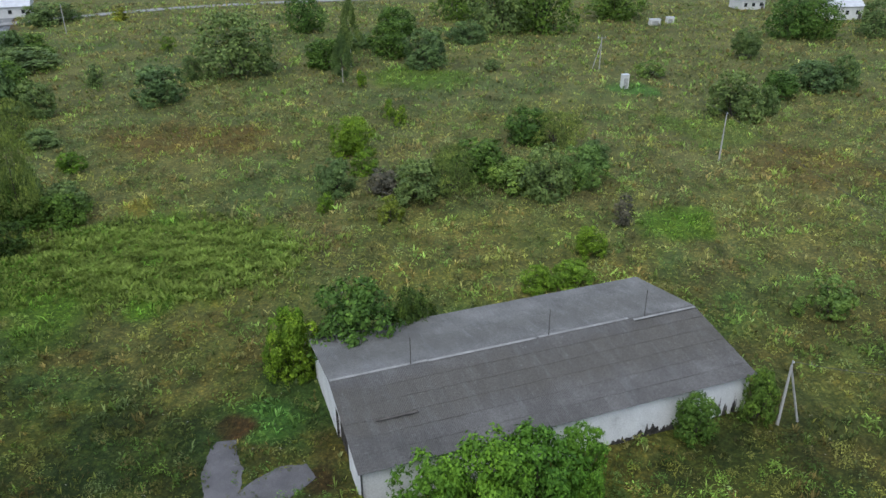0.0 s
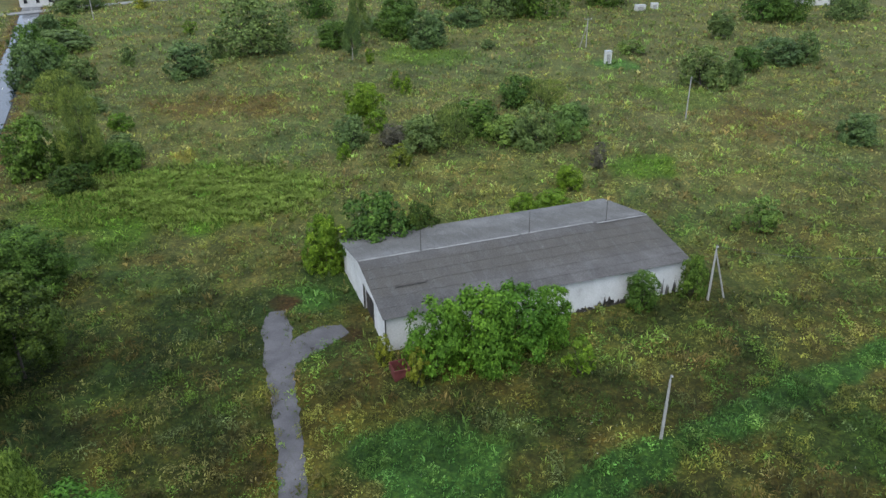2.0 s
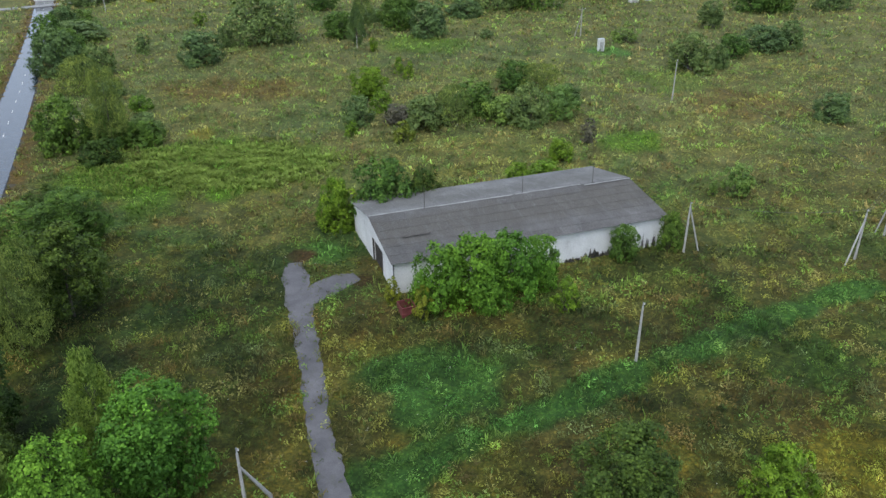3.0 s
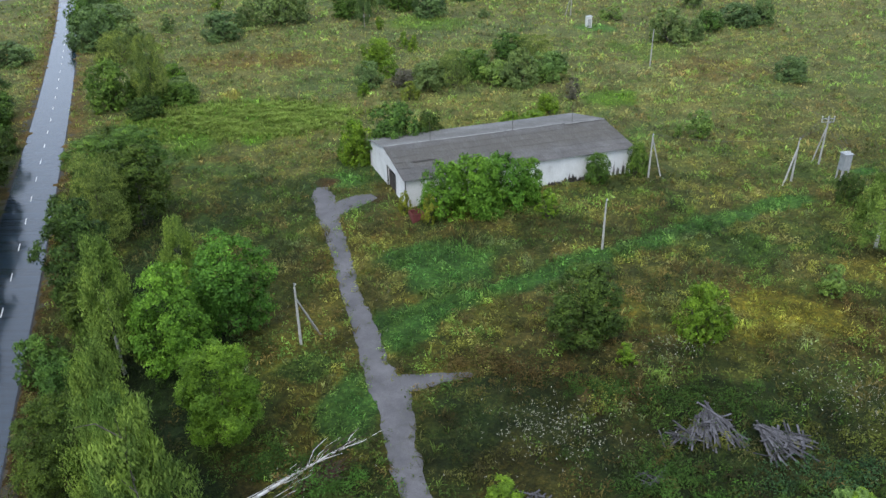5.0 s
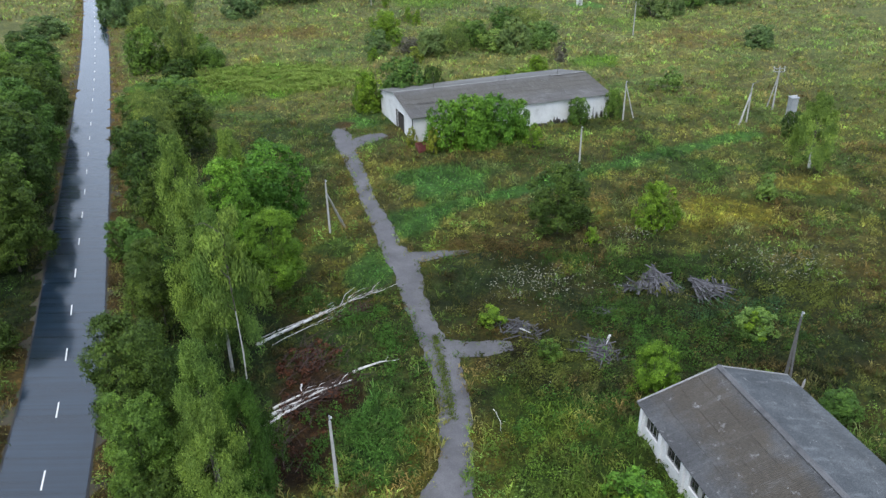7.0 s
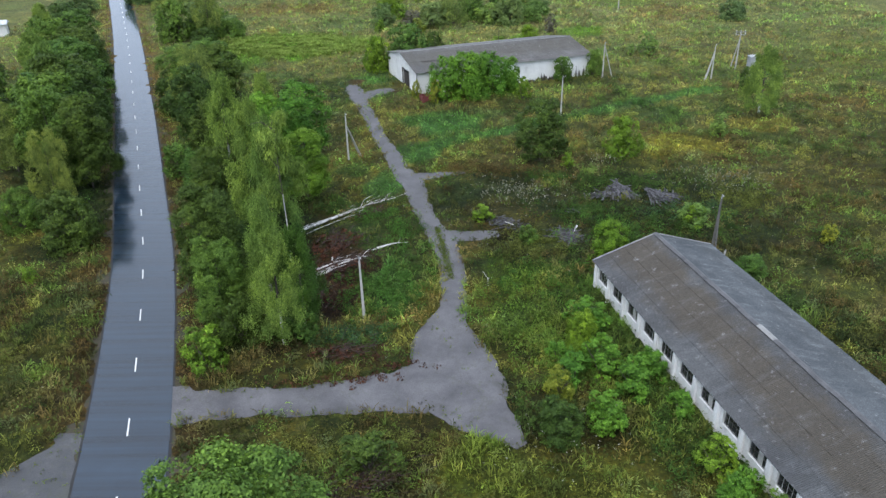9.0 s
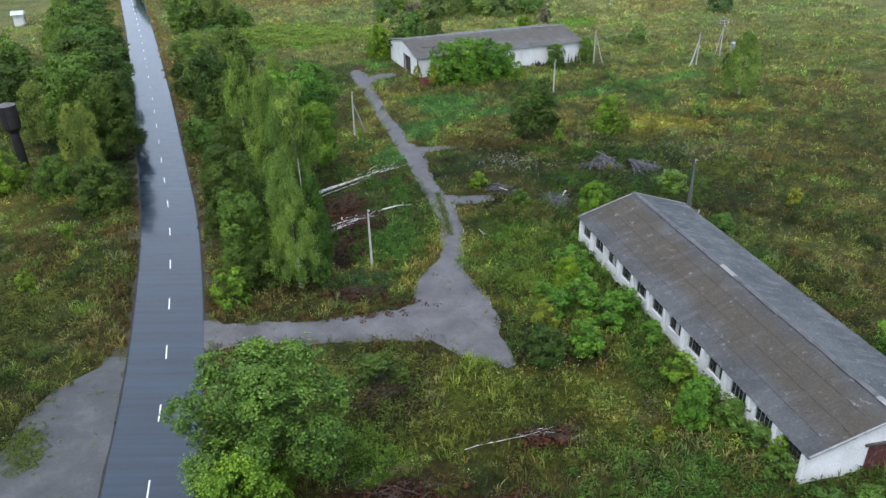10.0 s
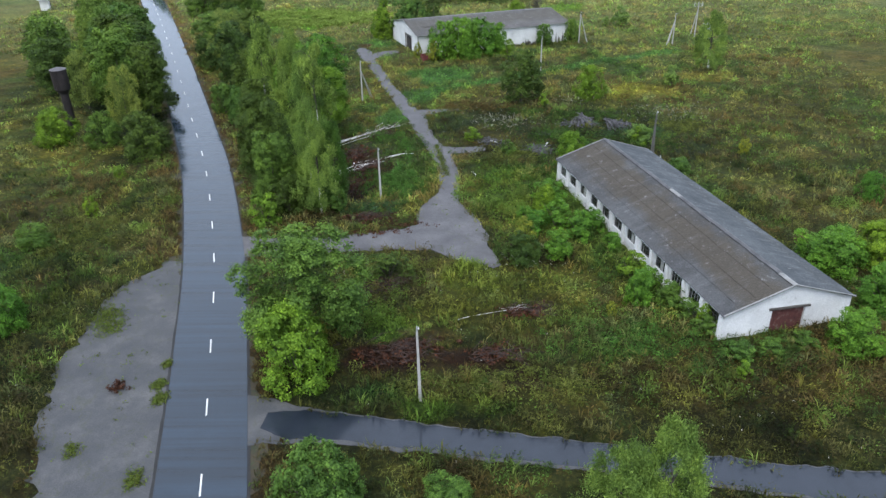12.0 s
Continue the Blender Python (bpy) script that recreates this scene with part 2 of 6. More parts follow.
# ---------------------------------------------------------------- the plan: roads, paths, buildings
ROAD = [(-2, -150, 6.0), (-8.5, -118, 6.0), (-13.6, -95, 6.0), (-17.2, -77.2, 5.9), (-21.2, -59.6, 5.9), (-25.1, -44, 6.0), (-32.2, -21.1, 6.0), (-40.6, 1.3, 6.0),
        (-54.9, 38.5, 6.0), (-81.1, 104.4, 6.0), (-117, 190, 6.0), (-151.5, 267.6, 6.0), (-186, 345, 6.0), (-260, 510, 6.0)]
FOOTPATH = [(-18.0, 48.0, 1.8), (-17.5, 45, 2.8), (-16.4, 40.5, 2.9), (-15.0, 35.3, 2.5), (-13.9, 30.6, 2.2), (-12.6, 26.4, 2.2), (-11.6, 21.5, 2.0), (-9.85, 15.1, 2.2), (-8.1, 9, 2.5), (-6.9, 4.7, 2.6), (-5.3, 0.3, 3.1),
            (-4.6, -4.2, 2.3), (-3.7, -8.4, 2.2), (-2.8, -11.8, 2.3), (-1.7, -15.6, 2.9), (-0.8, -20.2, 2.7), (-0.65, -25, 2.5), (-0.7, -29.5, 2.5), (-1.5, -33, 4.7), (-1.0, -37, 6.7), (-0.2, -41, 7.2), (0.9, -43.8, 5.4), (2.7, -46, 2.8), (3.9, -47.6, 0.7)]
COURT = [(-23.0, -42.7, 4.8), (-20.5, -42.6, 3.8), (-17, -42.4, 3.4), (-10.5, -42.0, 3.8), (-5.5, -41.2, 5.2), (-1.5, -40.4, 6.4)]
BRANCH_A = [(-6.2, 2.4, 2.4), (-3.6, 3.0, 2.3), (-1, 3.6, 1.4), (1.4, 4.0, 0.6)]
BRANCH_B = [(-1.4, -14.3, 2.6), (1.0, -14.6, 2.4), (3.0, -14.4, 2.0), (4.6, -14.2, 1.2)]
BRANCH_C = [(-16.0, 38.4, 2.2), (-14.4, 41.0, 3.4), (-12.4, 43.2, 3.4), (-10.4, 44.6, 1.8)]
LANE = [(-18.0, -70.0, 6.4), (-15.4, -69.9, 5.4), (-12.4, -70.4, 3.9), (-7.8, -71.1, 3.3), (-1.0, -72.3, 3.1), (6.3, -73.6, 2.9), (14.8, -75.2, 2.9), (21, -76.4, 3.0), (48, -80.6, 3.2), (95, -88.5, 3.2)]
PAD = [(-21.0, -92, 10.0), (-22.3, -79, 10.0), (-25.0, -71.5, 10.4), (-27.2, -63, 10.4), (-28.3, -57, 8.4), (-29.0, -51.5, 6.0), (-28.8, -45.6, 1.8)]
BARN_A = dict(at=(7.15, 54.4), turn=20.0, length=34.0, width=17.6, eave=4.0, ridge=5.6)
BARN_B = dict(at=(23.05, -41.85), turn=103.5, length=36.15, width=12.05, eave=2.7, ridge=4.65)


def in_barn(x, y, b, grow=0.0):
    c, s = math.cos(radians(b["turn"])), math.sin(radians(b["turn"]))
    dx, dy = x - b["at"][0], y - b["at"][1]
    return (np.abs(c * dx + s * dy) < b["length"] / 2 + grow) & (np.abs(-s * dx + c * dy) < b["width"] / 2 + grow)


def off_strip(x, y, pts, step=1.2):
    """Metres outside the edge of a strip (negative inside)."""
    S = spline(pts, step)
    best = np.full(np.shape(x), 1e9)
    for px, py, w in S:
        best = np.minimum(best, np.hypot(x - px, y - py) - w / 2)
    return best


PAVED = [ROAD, FOOTPATH, COURT, BRANCH_A, BRANCH_B, BRANCH_C, LANE, PAD]

# soft patches of the meadow: x, y, half-length, half-width, turn, kind, weight
PATCHES = [
    (-38, 81, 15.6, 11.9, 0, "lush", 1.0),
    (-27, 84, 8.5, 6.4, 0, "lush", 0.7),
    (31, 91, 6.0, 6.3, 0, "lush", 0.9),
    (-41, 68, 4.8, 6.9, 0, "lush", 0.6),
    (-2, 23, 6.4, 6.9, 0, "nettle", 0.95),
    (-5, 12, 3.4, 4.4, 0, "nettle", 0.95),
    (-9, 0, 2.7, 4.9, 0, "nettle", 0.9),
    (-13, 5, 2.5, 2.8, 0, "nettle", 0.7),
    (-7, -25, 2.8, 4.5, 0, "nettle", 0.9),
    (-10, -13, 2.5, 2.7, 0, "nettle", 0.5),
    (-15, 51, 2.9, 3.0, 0, "nettle", 0.8),
    (42, 162, 6.8, 5.8, 0, "nettle", 0.8),
    (-5, 173, 11.8, 9.8, 0, "lush", 0.7),
    (48, 132, 9.3, 10.2, 0, "lush", 0.4),
    (-6, -67, 2.6, 1.1, 0, "nettle", 0.8),
    (34, 13, 8.0, 6.5, 0, "rust", 0.4),
    (33, 14, 4.7, 3.7, 0, "yellow", 0.8),
    (47, 21, 5.7, 3.8, 0, "yellow", 0.5),
    (3, -2, 6.3, 6.4, 0, "dark", 0.6),
    (23, -1, 7.0, 4.8, 0, "dark", 0.55),
    (18, -10, 5.7, 4.8, 0, "dark", 0.5),
    (-12, -20, 3.7, 3.7, 0, "litter", 0.9),
    (-12, -27, 2.5, 4.1, 0, "litter", 0.8),
    (-17, -9, 2.7, 3.0, 0, "litter", 0.5),
    (-6, -63, 3.7, 2.2, 0, "litter", 1.0),
    (-12, -64, 1.8, 1.8, 0, "litter", 0.6),
    (1, -64, 4.9, 1.6, 0, "litter", 0.7),
    (4, -57, 4.5, 1.1, 0, "litter", 0.6),
    (-12, -25, 2.1, 4.6, 0, "litter", 0.7),
    (4, -54, 7.2, 5.8, 0, "lush", 0.55),
    (10, -30, 8.0, 8.3, 0, "lush", 0.7),
    (17, -45, 6.9, 7.3, 0, "lush", 0.6),
    (20, -51, 3.2, 4.2, 0, "nettle", 0.6),
    (21, -64, 11.1, 2.9, 0, "rust", 0.35),
    (27, -68, 3.8, 2.6, 0, "yellow", 0.35),
    (60, 113, 9.9, 10.4, 0, "rust", 0.45),
    (-46, 127, 18.1, 9.6, 0, "rust", 0.35),
    (-43, 128, 13.3, 7.8, 0, "rust", 0.4),
    (-23, 133, 6.3, 5.6, 0, "pale", 0.8),
    (7, 137, 15.0, 7.3, 0, "pale", 0.4),
    (36, 229, 27.0, 18.2, 0, "pale", 0.4),
    (-37, 41, 7.5, 11.0, 0, "dark", 0.5),
    (-25, 40, 8.1, 9.9, 0, "dark", 0.35),
    (-43, 97, 3.2, 2.8, 0, "yellow", 0.6),
    (-39, -39, 7.4, 8.2, 0, "lush", 0.25),
    (-46, -34, 7.9, 6.2, 0, "rust", 0.4),
    (-38, -55, 3.1, 3.8, 0, "lush", 0.5),
    (5, -25, 3.5, 3.7, 0, "yellow", 0.4),
    (-2, 26, 4.3, 5.2, 0, "nettle", 0.6),
    (11, 34, 7.5, 3.7, 0, "rust", 0.4),
    (-33, -43, 2.4, 3.2, 0, "dry", 0.5),
    (5, -23, 3.0, 5.3, 0, "lush", 0.8),
    (9, -16, 2.9, 3.2, 0, "lush", 0.5),
    (5, -9, 4.2, 3.9, 0, "rust", 0.5),
    (-6, -59, 2.4, 2.6, 0, "lush", 1.0),
    (-3, -69, 1.7, 1.3, 0, "lush", 0.9),
    (1, -50, 3.2, 4.3, 0, "lush", 0.9),
    (2, -69, 3.3, 1.3, 0, "lush", 0.7),
    (20, -68, 10.5, 4.0, 0, "dark", 0.25),
    (30, -63, 5.4, 4.5, 0, "rust", 0.35),
    (12, -62, 5.5, 3.2, 0, "lush", 0.4),
    (-2.5, 13.8, 2.9, 2.2, 44, "nettle", 0.95),
    (0.8, 16.6, 2.4, 2.2, 35, "nettle", 0.95),
    (6.1, 19.6, 5.2, 2.2, 28, "nettle", 0.95),
    (14.2, 24.2, 6.3, 2.2, 31, "nettle", 0.95),
    (23.3, 29.5, 6.9, 2.2, 29, "nettle", 0.95),
    (33.7, 35.2, 7.8, 2.2, 29, "nettle", 0.95),
    (43.7, 40.3, 6.0, 2.2, 25, "nettle", 0.95),
    (60.0, 50.7, 3.9, 2.2, 33, "nettle", 0.95),
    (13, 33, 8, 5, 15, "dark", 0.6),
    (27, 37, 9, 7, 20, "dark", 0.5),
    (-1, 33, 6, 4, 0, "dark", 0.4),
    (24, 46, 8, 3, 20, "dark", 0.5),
    (-7.2, 20.0, 3.6, 4.4, 0, "olive", 0.95),
    (10.9, 1.1, 0.9, 0.9, 0, "clay", 1.0),
    (-17.6, 49.6, 1.8, 1.6, 0, "litter", 0.9),
    (-9.6, 43.2, 1.2, 1.6, 0, "litter", 0.7),
    (-50, 74, 10, 8, 0, "lush", 0.9),
    (-4.7, -61.0, 2.2, 1.6, 0, "litter", 1.0),
    (0.2, -62.6, 3.6, 1.1, -8, "litter", 0.9),
    (4.6, -65.6, 1.7, 1.5, 0, "litter", 0.8),
    (-2.2, -59.3, 1.6, 1.0, 0, "litter", 0.8),
    (3.4, -56.2, 2.2, 0.9, 0, "litter", 0.8),
    (-4.6, -59.0, 1.2, 0.6, 0, "dry", 0.8),
    # next five rows: shade under the tree belts, painted into the ground colour
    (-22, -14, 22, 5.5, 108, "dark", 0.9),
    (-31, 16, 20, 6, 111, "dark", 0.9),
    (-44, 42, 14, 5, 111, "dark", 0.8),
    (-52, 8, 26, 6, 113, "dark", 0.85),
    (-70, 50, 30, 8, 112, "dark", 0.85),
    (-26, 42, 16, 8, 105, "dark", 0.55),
    (28, -8, 14, 9, 0, "dark", 0.4),
    (26, -70, 22, 5, -8, "rust", 0.3),
    (17, -9, 20, 11, -4, "dark", 0.42),
    (26, -76, 24, 7, -8, "dark", 0.5),
    (18, -17, 17, 6, -4, "dark", 0.35),
    (6, -54, 12, 7.5, -6, "straw", 0.45),
    (-2, -66, 7, 2.2, -8, "straw", 0.35),
    (0, -31, 4, 8, 0, "straw", 0.35),
    (33, 12.5, 6.5, 4.5, 10, "yellow", 0.8),
]
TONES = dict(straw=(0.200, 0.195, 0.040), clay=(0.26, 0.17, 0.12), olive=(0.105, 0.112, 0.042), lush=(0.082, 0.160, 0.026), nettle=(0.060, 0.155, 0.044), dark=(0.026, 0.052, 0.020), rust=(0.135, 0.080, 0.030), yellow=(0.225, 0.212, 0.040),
             dry=(0.150, 0.125, 0.060), litter=(0.055, 0.026, 0.019), pale=(0.10, 0.115, 0.05))


def plant_colour(x, y, mixed=False):
    """Colour of the meadow in the plan, and how freely the kinds of plants mix there."""
    x, y = np.asarray(x, float), np.asarray(y, float)
    big, mid, fine = fbm(x + 50, y, 26), fbm(x, y + 90, 8.0), fbm(x + 11, y + 31, 2.4, 3)
    olive, green, brown = np.array((0.095, 0.122, 0.040)), np.array((0.058, 0.126, 0.036)), np.array((0.135, 0.116, 0.052))
    ss = lambda v, a, b: np.clip((v - a) / (b - a), 0, 1)[..., None]
    c = olive + (green - olive) * ss(big, 0.42, 0.6)
    c = c + (brown - c) * ss(mid, 0.46, 0.64) * 0.75
    c = c + (np.array(TONES["rust"]) - c) * ss(fbm(x - 70, y + 12, 6.0), 0.53, 0.68) * 0.5
    c = c + (np.array(TONES["yellow"]) - c) * ss(fbm(x + 130, y - 60, 15.0), 0.5, 0.68) * 0.4
    c = c + (np.array(TONES["dark"]) - c) * ss(fine, 0.5, 0.7) * 0.6
    # yellower on the open side, away from the road
    c = c + (np.array((0.122, 0.118, 0.040)) * (0.75 + 0.5 * mid[..., None]) - c) * (0.32 * np.clip((x - 24) / 25, 0, 1) * np.clip((y + 75) / 40, 0, 1))[..., None]
    # haze put into the colour: paler and greyer towards the far end of the field
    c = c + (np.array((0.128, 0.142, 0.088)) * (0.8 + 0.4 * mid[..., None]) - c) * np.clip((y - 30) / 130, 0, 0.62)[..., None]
    plain, bare = np.ones(x.shape), np.zeros(x.shape)
    # a dry brown strip along both sides of the road
    edge = off_strip(x, y, ROAD, 2.5) + (mid - 0.5) * 3.0
    c = c + (np.array((0.120, 0.078, 0.040)) - c) * (ss(-edge, -3.2, -1.6) * 0.85)
    for px, py, a, b, turn, kind, wt in PATCHES:
        co, si = math.cos(radians(turn)), math.sin(radians(turn))
        dx, dy = x - px, y - py
        d = np.hypot((co * dx + si * dy) / a, (-si * dx + co * dy) / b) + (fbm(x + px, y + py, 5.0) - 0.5) * 1.3
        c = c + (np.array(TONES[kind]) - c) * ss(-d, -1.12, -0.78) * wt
        plain = plain * (1 - ss(-d, -1.12, -0.78)[..., 0] * wt * (kind in ("nettle", "lush", "litter", "yellow")))
        if kind in ("litter", "clay"):
            bare = np.maximum(bare, ss(-d, -1.12, -0.78)[..., 0] * wt)
    # colour also brightens with distance, standing in for haze over the field
    far_gain = 0.52 + 0.82 * np.clip((y + 70) / 150, 0, 1) + 0.36 * np.clip((y - 15) / 60, 0, 1)
    # rougher growth towards the cowshed and the lane
    close = np.clip((55 - y) / 60, 0, 1)
    tuft = np.clip((fbm(x + 5, y + 77, 1.1, 3) - 0.3) / 0.4, 0, 1.2)
    lump = np.clip((fbm(x + 25, y - 40, 3.6, 3) - 0.3) / 0.4, 0, 1.2)
    c = c * (far_gain * (0.84 - 0.10 * close + (0.30 + 0.20 * close) * tuft) * (0.84 - 0.10 * close + (0.30 + 0.20 * close) * lump))[..., None]
    return (c, plain, bare) if mixed else c


# ---------------------------------------------------------------- ground
def axis(lo, a, b, hi, fine, coarse):
    """Coordinates from lo to hi, fine between a and b, then out to the horizon."""
    inner = np.concatenate([np.arange(lo, a, coarse), np.arange(a, b, fine), np.arange(b, hi + 0.1, coarse)])
    out = np.array([4, 10, 22, 45, 90, 200, 450, 1000, 2200, 4000.0])
    return np.concatenate([lo - out[::-1], inner, inner[-1] + out])


def ground_height(x, y):
    """Low swells of the field, level at whatever is built on it."""
    near = np.minimum.reduce([off_strip(x, y, s, 1.0) for s in PAVED])
    keep = np.clip((near - 0.6) / 4.0, 0, 1)
    for b in (BARN_A, BARN_B):
        keep = np.where(in_barn(x, y, b, 3.0), 0.0, keep)
    return keep * ((fbm(x, y, 9.0, 3) - 0.5) * 0.5 + (fbm(x + 40, y, 2.6, 2) - 0.5) * 0.35) + np.clip((near - 0.05) / 1.0, 0, 1) * (fbm(x + 7, y + 5, 1.15, 2) - 0.3) * 0.55


def coloured(me, rgb):
    a = me.color_attributes.new("plant", "FLOAT_COLOR", "POINT")
    a.data.foreach_set("color", np.hstack([rgb, np.ones((len(rgb), 1))]).astype(np.float32).ravel())


gx, gy = axis(-150, -52, 62, 150, 0.52, 2.2), axis(-110, -93, 62, 290, 0.55, 1.9)
X, Y = np.meshgrid(gx, gy)
inside = (np.abs(X) < 151) & (Y > -111) & (Y < 291)
Z = np.zeros_like(X)
Z[inside] = ground_height(X[inside], Y[inside])
nx, ny = len(gx), len(gy)
idx = np.arange(nx * ny).reshape(ny, nx)
quads = np.stack([idx[:-1, :-1], idx[:-1, 1:], idx[1:, 1:], idx[1:, :-1]], -1).reshape(-1, 4)
gm = bpy.data.meshes.new("ground")
gm.from_pydata(np.stack([X, Y, Z], -1).reshape(-1, 3).tolist(), [], quads.tolist())
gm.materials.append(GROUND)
gm.shade_smooth()
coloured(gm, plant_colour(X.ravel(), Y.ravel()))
tagged(new("ground", gm), "rough meadow ground of olive and brown weeds", "ground", kind="structure")


# ---------------------------------------------------------------- paved strips
def strip_mesh(name, pts, mat, top, step=0.7, ragged=0.0, drop=0.25):
    """A flat slab along a line, with its own edges, ragged by so many metres."""
    S = spline(pts, step)
    d = np.gradient(S[:, :2], axis=0)
    d /= np.linalg.norm(d, axis=1)[:, None]
    side = np.stack([-d[:, 1], d[:, 0]], 1)
    verts = []
    for sign in (1, -1):
        e = S[:, :2] + sign * side * (S[:, 2:3] / 2)
        if ragged:
            e = e + sign * side * ((fbm(e[:, 0], e[:, 1], 1.6, 3) - 0.5) * 2 * ragged + (fbm(e[:, 0] + 9, e[:, 1], 0.7, 2) - 0.5) * ragged)[:, None]
        verts.append(e)
    n = len(S)
    L, R = verts
    V = [(*p, top) for p in L] + [(*p, top) for p in R] + [(*p, top - drop) for p in L] + [(*p, top - drop) for p in R]
    F = []
    for i in range(n - 1):
        F += [(i + n, i + n + 1, i + 1, i), (i, i + 1, i + 1 + 2 * n, i + 2 * n), (i + 3 * n, i + 3 * n + 1, i + n + 1, i + n)]
    F += [(0, 2 * n, 3 * n, n), (n - 1, 2 * n - 1, 4 * n - 1, 3 * n - 1)]
    return mesh_from(name, V, F, mat)


def offset_strip(pts, shift, width):
    S = spline(pts, 3.0)
    d = np.gradient(S[:, :2], axis=0)
    d /= np.linalg.norm(d, axis=1)[:, None]
    return [(p[0] - e[1] * shift, p[1] + e[0] * shift, width) for p, e in zip(S, d)]


road = tagged(new("road", strip_mesh("road", ROAD, ASPHALT, 0.075, 2.0)), "new dark asphalt country road, damp and smooth", "road", kind="structure")
for s in (1, -1):
    part("asphalt_edge", strip_mesh("asphalt_edge", offset_strip(ROAD, s * 3.0, 0.34), EDGE, 0.05, 1.0, 0.08), EDGE, road, "black ragged asphalt edge")
    tagged(new("verge", strip_mesh("verge", offset_strip(ROAD, s * 3.5, 1.7), VERGE, 0.03, 0.8, 0.6)), "dry brown gravel and grass road verge", "verge", kind="structure")
dash_line = spline(ROAD, 0.25)
along = np.concatenate([[0], np.cumsum(np.linalg.norm(np.diff(dash_line[:, :2], axis=0), axis=1))])
near = int(np.argmin(np.hypot(dash_line[:, 0] + 21.25, dash_line[:, 1] + 59.65)))
phase = along[near] % 8.0
dash_mesh = None
for k in range(80):
    s = phase + 8.0 * k - 1.0
    if s + 1 > along[-1]:
        break
    x, y = np.interp(s, along, dash_line[:, 0]), np.interp(s, along, dash_line[:, 1])
    x2, y2 = np.interp(s + 0.5, along, dash_line[:, 0]), np.interp(s + 0.5, along, dash_line[:, 1])
    if dash_mesh is None:
        bmd = new_box((2.0, 0.11, 0.012), (0, 0, 0), None, 0.004)
        dash_mesh = bpy.data.meshes.new("lane_dash")
        bmd.to_mesh(dash_mesh)
        bmd.free()
        dash_mesh.materials.append(MARKING)
    part("lane_dash", dash_mesh, MARKING, road, "", pose(x, y, 0.078, 0, 0, math.degrees(math.atan2(y2 - y, x2 - x))))

footpath = tagged(new("footpath", strip_mesh("footpath", FOOTPATH, PATH_ASPHALT, 0.06, 0.3, 0.34)), "cracked grey old asphalt path leading to the barn", "path", kind="structure")
for nm, pts, z in (("path_branch", BRANCH_A, 0.056), ("path_branch", BRANCH_B, 0.052), ("path_branch", BRANCH_C, 0.056)):
    part(nm, strip_mesh(nm, pts, PATH_ASPHALT, z, 0.4, 0.25), PATH_ASPHALT, footpath)
tagged(new("forecourt", strip_mesh("forecourt", COURT, PATH_ASPHALT, 0.052, 0.35, 0.5)), "broken grey asphalt forecourt between road and path", "pavement", kind="structure")
lane = tagged(new("side_lane", strip_mesh("side_lane", LANE, OLD_ASPHALT, 0.052, 0.4, 0.3)), "narrow asphalt lane with pale dusty edges joining the road", "road", kind="structure")
WET = [(-14.6, -70.0, 1.8), (-12.4, -70.3, 3.0), (-7.8, -71.0, 2.8), (-1.0, -72.2, 2.65), (6.3, -73.5, 2.5), (14.8, -75.1, 2.5), (21, -76.3, 2.6), (48, -80.5, 2.8), (95, -88.4, 2.8)]
part("damp_strip", strip_mesh("damp_strip", WET, DAMP_LANE, 0.058, 0.35, 0.3, 0.004), DAMP_LANE, lane, "dark damp middle of the lane")
tagged(new("lay_by", strip_mesh("lay_by", PAD, OLD_ASPHALT, 0.048, 0.5, 1.3)), "old grey asphalt lay-by with weeds in its cracks", "pavement", kind="structure")

# ---------------------------------------------------------------- barns
WHITEWASH = speckled("stained_whitewash", [(0.22, (0.32, 0.315, 0.31)), (0.38, (0.66, 0.67, 0.675)), (0.7, (0.80, 0.81, 0.82))], 0.45, 9.0, 0.9, 0.01, 0.3)
BARE = speckled("bare_sooty_plaster", [(0.35, (0.05, 0.048, 0.045)), (0.65, (0.20, 0.19, 0.18))], 0.9, 9.0, 0.95, 0.02, 0.5)


